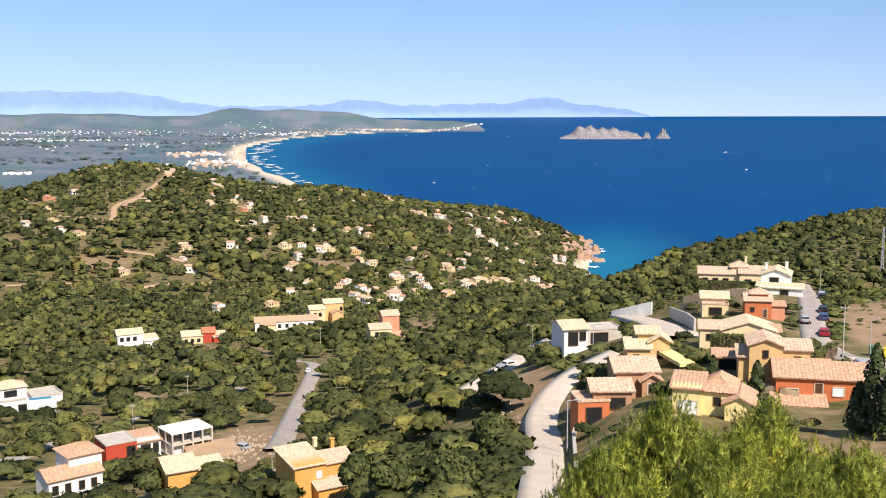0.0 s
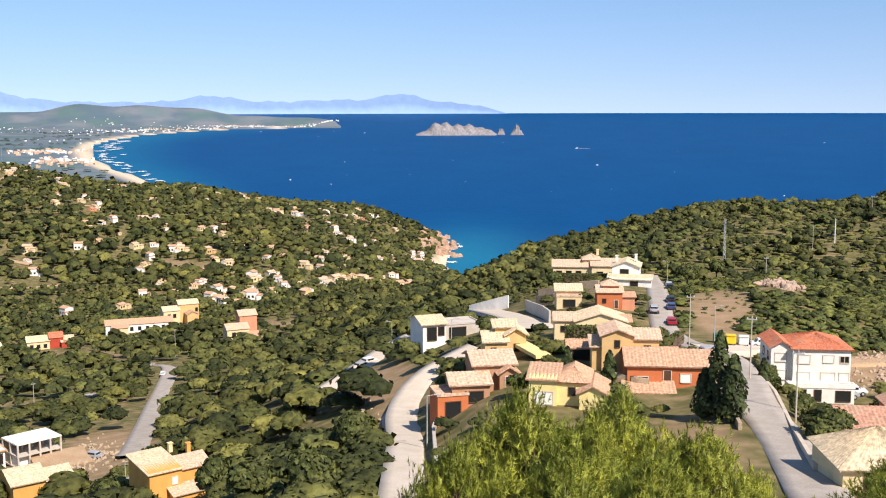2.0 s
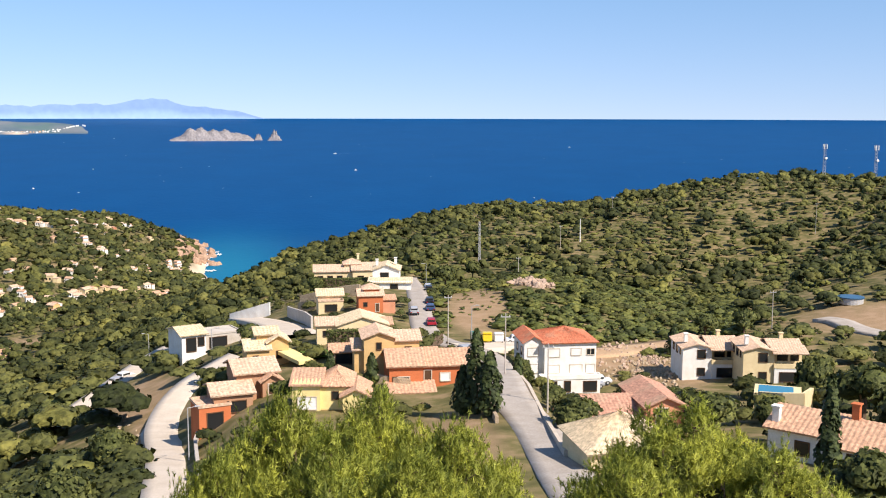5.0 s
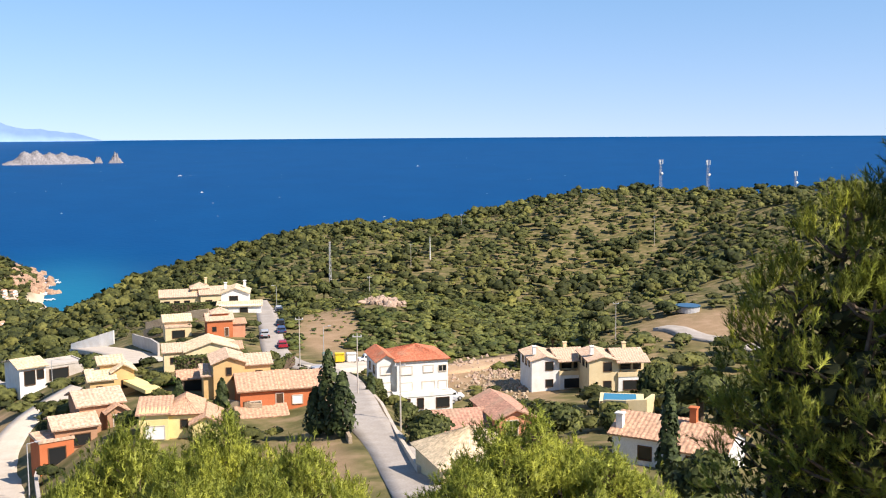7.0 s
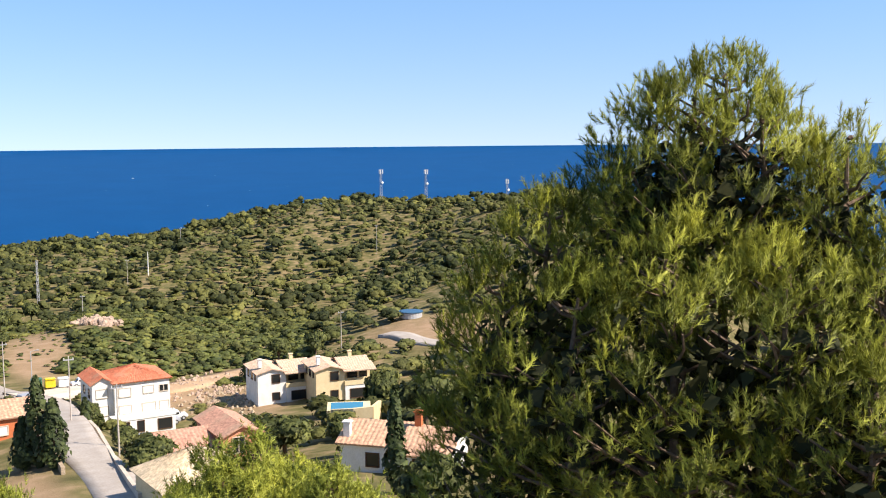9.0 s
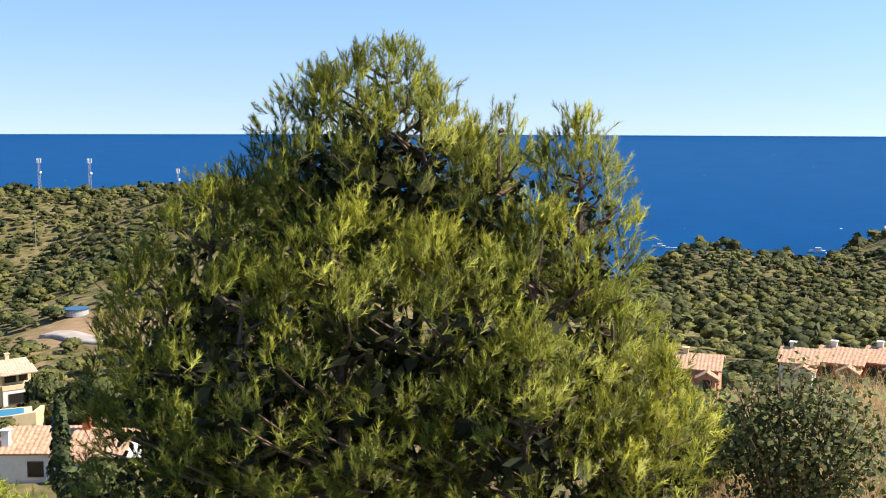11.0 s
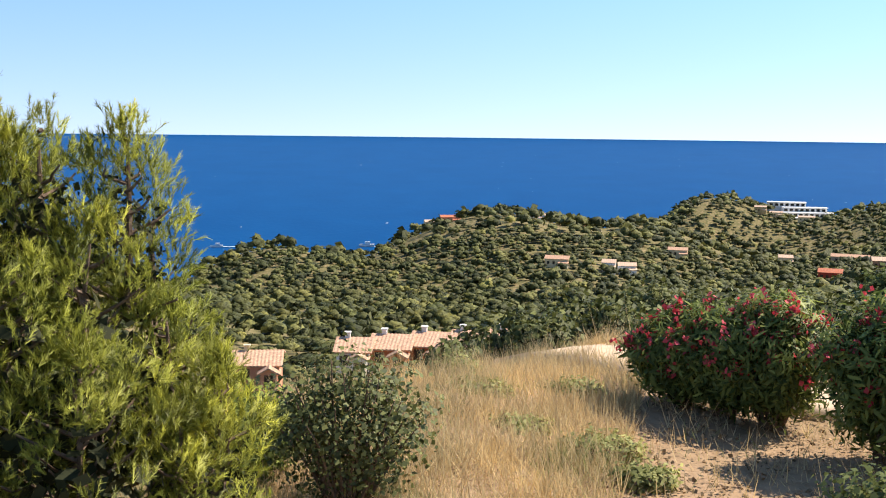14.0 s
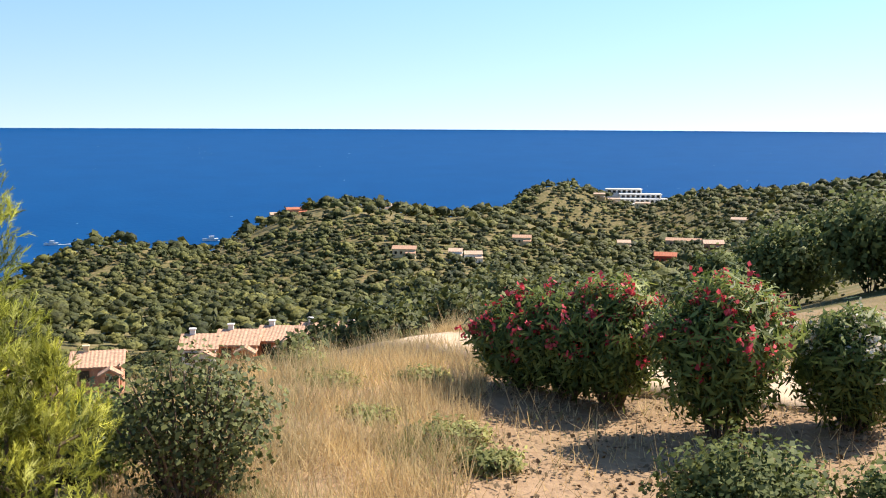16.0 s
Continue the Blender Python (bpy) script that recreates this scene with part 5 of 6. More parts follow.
def bush(name, label, b, r, top, rad, leaves, size, mat, category="shrub", slim=1.0, flowers=None, bare=0.25, share=0.06, stems=14):
    """A many-stemmed shrub; leaves stand out from its stems, thick towards the outside."""
    base = Vector((r * math.sin(radians(b)), r * math.cos(radians(b)), float(height(b, r)[0]) - 0.05))
    h = EYE + r * math.tan(radians(top)) - base.z
    root = tagged(new(name), label, category)
    root.matrix_basis = Matrix.Translation(base)
    tips = []
    for i in range(stems):
        a, d = i * 2.39996, rad * math.sqrt((i + 0.5) / stems) * 0.85
        hh = h * (0.93 - 0.45 * (d / rad) ** 2) * rng.uniform(0.85, 1.05)
        tips.append((d * math.cos(a), d * math.sin(a), hh))
        bm = bmesh.new()
        limb(bm, (0.15 * math.cos(a), 0.15 * math.sin(a), 0), tips[-1], 0.022, 0.006, -0.1, 5)
        part("stem", bm, BARK, root)
    tips = np.array(tips)
    c = tips[rng.integers(0, stems, leaves)] * np.where(rng.uniform(0, 1, (leaves, 1)) < 0.6, 1.0, rng.uniform(0.35, 1.0, (leaves, 1))) ** (0.35, 0.35, 1.0)
    v = rng.normal(0, 1, (leaves, 3))
    v /= np.linalg.norm(v, axis=1, keepdims=True)
    p = c * (1 - np.abs(rng.normal(0, 0.22, (leaves, 1)))) + v * rad * rng.uniform(0.12, 0.36, (leaves, 1)) * (1, 1, 0.9)
    p[:, 2] = np.maximum(p[:, 2], h * bare * rng.uniform(0.2, 1.0, leaves))
    lv, lf = leaf_quads(p, v + (0, 0, 0.5), size, 0.5)
    if slim < 1:
        q = lv.reshape(-1, 4, 3)
        mid = q.mean(1, keepdims=True)
        ax = q[:, 2:3] - q[:, 0:1]
        ax /= np.linalg.norm(ax, axis=2, keepdims=True) + 1e-9
        along = ((q - mid) * ax).sum(2, keepdims=True) * ax
        lv = (mid + along * 1.5 + (q - mid - along) * slim).reshape(-1, 3)
    ln = v * 0.5 + (p - (0, 0, h * 0.35)) / (rad, rad, h * 0.6) * 0.6 + (0, 0, 0.25)
    mesh_object("foliage", lv, lf, mat, root, np.repeat(ln / np.linalg.norm(ln, axis=1, keepdims=True), 4, 0))
    if flowers:
        k = int(leaves * share)
        out = p[np.argsort(-(np.hypot(p[:, 0], p[:, 1]) / rad * 0.6 + p[:, 2] / h))[:k * 6]]
        heads = out[rng.integers(0, len(out), max(3, k // 9))]
        fp = heads[rng.integers(0, len(heads), k)] + rng.normal(0, 0.05, (k, 3)) + (0, 0, 0.06)
        fv, ff = leaf_quads(fp, rng.normal(0, 1, (k, 3)), 0.06, 0.6)
        mesh_object("blossom", fv, ff, flowers, root)
    return root


for b, r, top, rad, fl, lab in ((100.0, 18.4, -8.7, 0.95, PETALS, "dense oleander with scattered red flowers"), (102.3, 18.0, -8.1, 1.0, PETALS, "rounded oleander with scattered red flowers"), (104.7, 17.6, -7.4, 1.05, PETALS, "dense oleander with red flowers beside the path"),
                                 (110.4, 16.0, -6.5, 1.1, PETALS, "tall oleander with pink and red flowers"), (116.6, 16.9, -8.1, 1.0, PALE_PETALS, "oleander with white flowers beside the path")):
    tagged(bush("oleander", lab, b, r, top, rad, 13000, 0.09, OLEANDER, "oleander", 0.42, fl, 0.04, 0.11, 20), group="oleanders along the path")
bush("mastic_bush", "dark twiggy mastic bush with small leaves", 83.9, 11.5, -10.6, 1.1, 6000, 0.045, MASTIC, stems=34, bare=0.05)
bush("mastic_bush", "dark twiggy mastic bush behind the pine", 78.4, 12.8, -13.0, 0.9, 5000, 0.05, OLEANDER, stems=14, bare=0.1)
bush("low_shrub", "low spreading green shrub on the terrace", 112.4, 12.0, -15.2, 1.1, 7000, 0.055, BROOM, stems=20, bare=0.05)
bush("low_shrub", "low spreading green shrub on the slope", 120.5, 12.4, -15.4, 1.0, 5000, 0.055, BROOM, stems=16, bare=0.05)
for b, r, top, rad in ((89.0, 36, -9.4, 1.9), (91.4, 33, -9.0, 1.8), (93.6, 38, -8.2, 2.2), (96.0, 36, -8.4, 2.1), (98.4, 40, -7.4, 2.4), (101.5, 34, -8.0, 2.0), (104.5, 36, -7.8, 2.2), (107.5, 32, -8.2, 2.0), (87.0, 31, -10.8, 1.4)):
    tagged(bush("wild_shrub", "wild evergreen shrub beyond the terrace edge", b, r, top, rad, 2600, 0.16, OAK, stems=10, bare=0.05), group="shrubs beyond the terrace")
for b, r, top, rad in ((112.5, 48, -4.6, 2.7), (116.2, 44, -3.2, 2.8), (119.5, 42, -3.0, 2.6), (109.0, 52, -6.4, 2.2)):
    tagged(bush("evergreen_tree", "dark evergreen tree behind the oleanders", b, r, top, rad, 5200, 0.17, BROOM, "tree", stems=14, bare=0.25), group="trees behind the oleanders")

for b, r, top, rad in ((89.6, 17.5, -13.2, 0.7), (86.0, 14.5, -16.0, 0.6), (96.6, 14.6, -15.4, 0.7), (92.0, 15.4, -15.0, 0.6), (83.6, 16.5, -14.6, 0.55), (99.0, 13.6, -16.6, 0.5), (88.0, 20.5, -11.8, 0.6), (94.6, 18.6, -12.8, 0.6)):
    tagged(bush("pale_weed_clump", "pale green weed clump among dry grass", b, r, top, rad, 1500, 0.05, WEEDS, "weeds", stems=12, bare=0.02), group="weed clumps on the terrace")

# ---- dry grass on the terrace ----
def blades(name, label, count, mat, tall, where):
    b, r = sow(count * 3, 70, 122, 6.5, 26)
    k = where(b, r)
    b, r = b[k][:count], r[k][:count]
    p = place(b, r, height(b, r))
    n = len(p)
    lean = rng.normal(0, 0.6, (n, 3)) + (0.1, 0.05, 1.0)
    h = (tall * rng.uniform(0.4, 1.3, n) * (1 + 0.55 * bumps(b, r, 1.7, 5)))[:, None]
    side = rng.normal(0, 1, (n, 3)) * (1, 1, 0)
    side /= np.linalg.norm(side, axis=1, keepdims=True)
    w = rng.uniform(0.004, 0.009, (n, 1))
    v = np.stack([p - side * w, p + side * w, p + lean * h], 1).reshape(-1, 3)
    return tagged(mesh_object(name, v, np.arange(3 * n).reshape(-1, 3), mat), label, "grass", kind="stuff")


def path_gap(b, r):
    return np.abs(r - np.interp(b, (92, 96, 100, 106, 114, 122), (25.5, 23.4, 21.4, 19.9, 19.0, 18.5))) > 1.2


def thick(b, r):
    shade = (b > 98) & (r < 19.5)
    return path_gap(b, r) & (height(b, r) > 190) & (~shade | (rng.uniform(0, 1, len(b)) < 0.06)) & (bumps(b, r, 2.2, 1) + rng.normal(0, 0.5, len(b)) > -0.5)


def litter():
    """Fallen leaves and broken twigs under the oleanders."""
    b, r = sow(9000, 96, 124, 10.5, 21)
    k = path_gap(b, r) & (bumps(b, r, 1.3, 2) + rng.normal(0, 0.5, len(b)) > -0.2)
    b, r = b[k], r[k]
    up = rng.normal(0, 0.25, (len(b), 3)) + (0, 0, 1)
    v, f = leaf_quads(place(b, r, height(b, r) + 0.03) + (0, 0, 0.02), up, 0.05, 0.4)
    tagged(mesh_object("leaf_litter", v, f, LITTER), "brown fallen leaves under the oleanders", "leaves", kind="stuff")


LITTER = foliage("fallen_leaves", (0.09, 0.057, 0.034), (0.40, 0.28, 0.17), 0.05, 0.9, "", 0.9)
litter()
blades("dry_grass", "tall dry straw-coloured grass on the terrace", 110000, STRAW, 0.26, thick)
blades("green_weeds", "pale green weeds among the dry grass", 26000, WEEDS, 0.2, lambda b, r: thick(b, r) & (bumps(b, r, 4.5, 3) > 0.22) & (r < 20))
# ---- islands, town, surf and boats in the bay ----
# island rock, greyed by distance haze mixed into its base colour
ROCK = surface("pale_sea_rock", (0.27, 0.25, 0.25), 0.02, 0.3, 0.95, (0.8, 0.8, 0.8), 0.1, 2)
KNOLL_ROCK = surface("pinkish_rock", (0.45, 0.33, 0.25), 0.6, 0.35, 0.95, None, 0.1, 0.2)
FOAM = surface("sea_foam", (0.82, 0.84, 0.85), 0.3, 0.08, 0.9)


def island(name, label, b, r, wb, deep, tall, peaks, seed=0):
    """A rocky island: wb degrees wide, deep metres from front to back."""
    u, v = np.meshgrid(np.linspace(-1, 1, 60), np.linspace(-1, 1, 24), indexing="ij")
    u, v = u.ravel(), v.ravel()
    z = np.zeros(len(u))
    for pu, ph, pw in peaks:
        z = np.maximum(z, ph * np.exp(-((u - pu) / pw) ** 4))
    z = z * np.clip(1 - v * v, 0, 1) ** 0.5 * np.clip(1 - np.abs(u) ** 6, 0, 1)
    z = tall * z * (1 + 0.12 * np.sin(u * 23 + seed) + 0.1 * np.sin(u * 51 + v * 9) + 0.08 * np.sin(v * 17 + u * 31)) - 3
    return tagged(mesh_object(name, place(b + u * wb / 2, r + v * deep, z), grid_faces(60, 24), ROCK), label, "island")


island("rocky_island", "long pale rocky island rising from the sea", 8.45, 7500, 4.5, 260, 78, ((-0.75, 0.35, 0.35), (-0.35, 0.95, 0.4), (0.15, 0.8, 0.5), (0.6, 0.6, 0.4)), 1)
island("sea_rock", "small pale rock beside the island", 10.85, 7450, 0.6, 60, 40, ((0, 1, 0.6),), 2)
island("sea_rock", "steep pointed pale rock in the sea", 11.7, 7400, 1.0, 70, 66, ((0, 1, 0.34), (0, 0.6, 0.62)), 3)


def stuff_boxes(name, label, rows, size, mat, seed):
    rr = random.Random(seed)
    bm = bmesh.new()
    for cb, cr, wb, wr, n in rows:
        for _ in range(n):
            b, r = rr.gauss(cb, wb), rr.gauss(cr, wr)
            if b > coast(r) - 0.15:
                continue
            p = Vector(place(b, r, far_land(np.array(b), np.array(r)) + 0))
            k = float(squeeze(r)) / r
            w, h = size * k * rr.uniform(0.5, 1.5), size * k * rr.uniform(0.3, 0.8)
            m = Matrix.Translation(p) @ pose(0, 0, 0, 0, 0, -b + rr.uniform(-30, 30)) @ Matrix.Diagonal((w, w, h * 2, 1))
            bmesh.ops.create_cube(bm, size=1, matrix=m)
    return tagged(part(name, bm, mat), label, "town", kind="stuff")


stuff_boxes("coastal_town", "white and cream town along the far beach", ((-2, 10150, 1.6, 90, 110), (-5.5, 9600, 1.3, 250, 60), (1.4, 10380, 0.5, 80, 40), (-8.2, 8900, 0.8, 300, 50), (-9.6, 10800, 1.2, 300, 16), (-10.5, 9000, 1.5, 500, 40), (-22, 10500, 3, 300, 160)), 11, WHITE_PAINT, 3)
stuff_boxes("plain_villages", "scattered pale houses over the coastal plain", ((-13, 4900, 0.8, 120, 70), (-12.4, 4100, 0.9, 120, 60), (-22.6, 8200, 1.2, 120, 70), (-19.0, 7600, 1.6, 120, 60), (-16, 6300, 4, 300, 40), (-21.8, 3600, 0.35, 40, 14), (-16, 9800, 3, 500, 60)), 9, WHITE_PAINT, 4)
stuff_boxes("plain_roofs", "scattered clay-roofed houses over the coastal plain", ((-13.2, 4950, 0.9, 120, 40), (-12.2, 3900, 0.7, 150, 30), (-7.2, 9400, 0.8, 200, 30), (-3, 10250, 1.6, 80, 40)), 13, TILES_PINK, 5)


# grove green is shifted to blue, distance haze put into the colour
GROVE = foliage("haze_tinted_grove", (0.045, 0.07, 0.06), (0.09, 0.12, 0.1), 0.1)


def dark_groves():
    b, r = sow(1500, -28, -9.5, 2700, 9000)
    k = (b < coast(r) - 0.8 - 400 / r * 1.2) & (bumps(b, r, 900, 1) > 0.15)
    b, r = b[k], r[k]
    v, f, base = [], [], 0
    for bb, rr in zip(b, r):
        cv, cf, cn = FAR[len(v) % 6]
        s = 13 * float(squeeze(rr)) / rr
        v.append(cv * (s * 2.2, s * 2.2, s * 0.5) + place(bb, rr, 5.0))
        f.append(cf + base)
        base += len(cv)
    tagged(mesh_object("plain_groves", np.concatenate(v), np.concatenate(f), GROVE), "dark groves and hedges over the coastal plain", "trees", kind="stuff")


dark_groves()


def surf(name, label, rows, seed):
    """Broken lines of foam lying on the water: bearing, distance, length along the bearing in degrees, width in metres."""
    rr = random.Random(seed)
    verts, faces = [], []
    for b, r, wb, wr in rows:
        n = 9
        for i in range(n + 1):
            k = i / n
            t = wr * (0.25 + math.sin(math.pi * k)) * rr.uniform(0.5, 1.2)
            o = wr * rr.uniform(-0.6, 0.6)
            for s in (-1, 1):
                verts.append(place(b + wb * (k - 0.5), r + o + s * t / 2, 0.35 + r / 4000))
        i0 = len(verts) - 2 * (n + 1)
        faces += [(i0 + 2 * i, i0 + 2 * i + 2, i0 + 2 * i + 3, i0 + 2 * i + 1) for i in range(n)]
    return tagged(mesh_object(name, np.array(verts), faces, FOAM), label, "surf", kind="stuff")


rr_ = random.Random(5)
surf("beach_surf", "broken white waves along the sandy beach", [(float(coast(q)) + 0.3 + abs(rr_.gauss(0, 0.45)), q, rr_.uniform(0.2, 0.55), q / 130) for q in (rr_.uniform(2600, 6500) for _ in range(70))], 1)
surf("cove_surf", "white foam round the rocks of the cove", [(7.4 + rr_.gauss(0.5, 0.35), rr_.uniform(1340, 1600), rr_.uniform(0.15, 0.6), rr_.uniform(5, 16)) for _ in range(30)], 2)
surf("whitecaps", "small whitecaps scattered over the open sea", [(rr_.uniform(-2, 118), rr_.uniform(1900, 9000), rr_.uniform(0.04, 0.14), rr_.uniform(4, 14)) for _ in range(150)], 3)


def shore_rocks():
    bm = bmesh.new()
    for _ in range(90):
        b, r = rr_.gauss(7.35, 0.5), rr_.uniform(1380, 1650)
        z = float(height(b, r)[0])
        if -8 < z < 30:
            s = rr_.uniform(4, 11)
            bmesh.ops.create_icosphere(bm, subdivisions=1, radius=1, matrix=Matrix.Translation(Vector(place(b, r, max(z, -1)))) @ Euler((rr_.random() * 3, rr_.random() * 3, 0)).to_matrix().to_4x4() @ Matrix.Diagonal((s, s * 0.8, s * 0.7, 1)))
    tagged(part("shore_rocks", bm, surface("red_shore_rock", (0.42, 0.27, 0.18), 0.05, 0.35)), "reddish rocks round the cove", "rocks", kind="stuff")


shore_rocks()


def boat(b, r, length, heading, wake):
    root = tagged(new("motor_boat"), "white motor boat with a foaming wake on the sea", "boat", "boats at sea")
    k = float(squeeze(r)) / r
    root.matrix_basis = Matrix.Translation(Vector(place(b, r, 0.4))) @ pose(0, 0, 0, 0, 0, -b + heading) @ Matrix.Diagonal((k, k, k, 1))
    bm = box(-length / 2, length / 2, -length * 0.14, length * 0.14, -0.4, length * 0.14)
    for v in bm.verts:
        if v.co.x > 0:
            v.co.y *= 0.15
        if v.co.z < 0:
            v.co.y *= 0.6
    part("hull", bm, WHITE_PAINT, root)
    part("cabin", box(-length * 0.25, length * 0.1, -length * 0.09, length * 0.09, length * 0.14, length * 0.3, None, 0.1), WHITE_PAINT, root)
    if wake:
        n, verts = 24, []
        for i in range(n + 1):
            x, w = -length * 0.4 - wake * i / n, (1.2 + wake * 0.02 * math.sin(math.pi * min(1, i / n + 0.15))) * rr_.uniform(0.6, 1.1) * (1 - 0.6 * i / n)
            verts += [(x, -w, 0.25), (x, w, 0.25)]
        mesh_object("wake", verts, [(2 * i, 2 * i + 1, 2 * i + 3, 2 * i + 2) for i in range(n)], FOAM, root)


for row in ((14.9, 5000, 16, 180, 90), (16.0, 3600, 10, 30, 0), (-0.5, 2900, 9, 60, 0), (2.4, 3800, 9, 120, 0), (73.0, 1800, 22, 180, 90), (81.0, 1800, 26, 180, 60), (27.5, 6000, 12, 0, 0), (9.9, 9000, 14, 0, 40), (3.5, 8000, 12, 40, 0), (-2.0, 8500, 12, 0, 0)):
    boat(*row)

# ---- street furniture and vehicles ----
def car(b, r, yaw, paint, label, group="parked cars"):
    root = thing("car", label, "car", b, r, yaw, 0.2, 2.2, group)
    body = box(-0.86, 0.86, -2.05, 2.05, 0.32, 0.82, None, 0.12)
    part("body", body, paint, root)
    cab = box(-0.74, 0.74, -1.2, 1.0, 0.8, 1.36)
    for v in cab.verts:
        if v.co.z > 1.2:
            v.co.y *= 0.72
            v.co.x *= 0.86
    cabin = part("cabin", cab, paint, root)
    part("windscreen", box(-0.62, 0.62, -1.16, -1.02, 0.86, 1.2), GLASS, cabin)
    part("rear_window", box(-0.62, 0.62, 0.84, 0.96, 0.86, 1.2), GLASS, cabin)
    for s in (-1, 1):
        part("side_window", box(s * 0.70 - 0.03, s * 0.70 + 0.03, -0.85, 0.7, 0.88, 1.22), GLASS, cabin)
        for y in (-1.3, 1.3):
            w = part("wheel", tube((s * 0.72, y, 0.32), (s * 0.9, y, 0.32), 0.32, None, 14), RUBBER, root)
            part("rim", tube((s * 0.88, y, 0.32), (s * 0.915, y, 0.32), 0.19, None, 10), METAL, w)
        part("tail_lamp", box(s * 0.62 - 0.15, s * 0.62 + 0.15, -2.08, -2.02, 0.58, 0.72), LAMP_RED, root)
    part("bumper", box(-0.84, 0.84, -2.12, -2.02, 0.34, 0.52, None, 0.03), RUBBER, root)
    return root


def paint(name, c):
    m, n, l, s = material(name, 0.28, 0.5)
    l.new(ramp(n, l, noise_node(n, l, 3, 3), ((0.3, scaled(c, 0.85)), (0.7, c))), s.inputs["Base Color"])
    return m


LAMP_RED = paint("tail_lamp_red", (0.35, 0.01, 0.01))
BLACK_P, RED_P, BLUE_P, SILVER_P, WHITE_P = (paint(k, c) for k, c in (("black_car_paint", (0.02, 0.02, 0.025)), ("red_car_paint", (0.35, 0.015, 0.03)), ("blue_car_paint", (0.04, 0.07, 0.16)), ("silver_car_paint", (0.4, 0.4, 0.41)), ("white_car_paint", (0.75, 0.75, 0.74))))
for b, r, yaw, p, lab in ((20.15, 187, 4, RED_P, "dark red car parked by the kerb"), (20.1, 203, 3, BLUE_P, "dark blue car parked by the kerb"), (20.05, 212, 3, BLACK_P, "black car parked by the kerb"), (20.0, 240, 3, BLACK_P, "black car parked further up the street"), (19.95, 250, 3, SILVER_P, "silver car parked at the top of the street"),
                         (19.2, 198, 3, SILVER_P, "silver car standing on the street"), (22.1, 153, -60, SILVER_P, "silver car parked at the corner"), (24.9, 177, -80, WHITE_P, "white car parked beside the bins"), (25.3, 180, -84, BLUE_P, "blue car parked behind the white house"), (29.0, 157, -70, SILVER_P, "silver car parked in the white house yard"), (29.4, 160, -75, WHITE_P, "white car parked in the white house yard"),
                         (27.9, 132, -85, SILVER_P, "silver car parked under a garden shade"), (2.6, 188, -50, BLACK_P, "dark car parked on the hillside road"), (3.2, 191, -50, SILVER_P, "silver car parked on the hillside road"), (3.6, 194, -50, WHITE_P, "white car parked on the hillside road"), (-7.5, 352, -5, WHITE_P, "white van on the valley road"), (-11.2, 205, 50, SILVER_P, "silver car by the unfinished house"), (-14.9, 187, 10, WHITE_P, "white car by the lower houses")):
    car(b, r, yaw, p, lab)


def pole(b, r, h, label, arm=True, thick=0.1, mat=None, name="utility_pole"):
    root = thing(name, label, "pole", b, r, 0, 0, 0)
    part("post", tube((0, 0, -0.5), (0, 0, h), thick, thick * 0.6), mat or CONCRETE, root)
    if arm:
        part("cross_arm", box(-0.6, 0.6, -0.05, 0.05, h - 0.5, h - 0.38), METAL, root)
        for x in (-0.5, 0, 0.5):
            part("insulator", tube((x, 0, h - 0.38), (x, 0, h - 0.2), 0.05), WHITE_PAINT, root)
    return root


def lamp(b, r, h, yaw=0):
    root = thing("street_lamp", "grey metal street lamp beside the road", "lamp", b, r, yaw, 0, 0, "street lamps")
    part("post", tube((0, 0, -0.3), (0, 0, h), 0.07, 0.045), METAL, root)
    part("arm", tube((0, 0, h), (0.9, 0, h + 0.15), 0.035), METAL, root)
    part("lamp_head", box(0.7, 1.25, -0.12, 0.12, h + 0.08, h + 0.22, None, 0.04), METAL, root)


for row in ((21.1, 160, 8.5, "concrete utility pole beside the street"), (24.3, 128, 8, "concrete utility pole by the street"), (26.7, 108, 7.5, "concrete utility pole among the gardens"), (27.15, 385, 9, "wooden pole on the hill"), (29.9, 455, 10, "wooden pole on the hill"), (24.9, 285, 6, "short pole behind the knoll"), (40.3, 420, 12, "pole on the wooded hill"), (38.4, 215, 8, "pole by the bare field"), (-16.9, 235, 8, "concrete pole by the road"), (-6.8, 395, 12, "concrete pole by the valley road"), (-14.0, 306, 8, "pole by the valley road"), (-14.9, 1350, 30, "tall pole on the far hilltop")):
    pole(*row)
pole(28.2, 400, 9, "tall white pole on the hillside", False, 0.22, WHITE_PAINT, "white_pole")
for row in ((19.85, 268, 6, 180), (6.85, 108, 5.5, 0), (4.9, 205, 6, 180), (-9.6, 148, 5, 0), (22.4, 170, 6, 0), (8.2, 165, 5.5, 0)):
    lamp(*row)


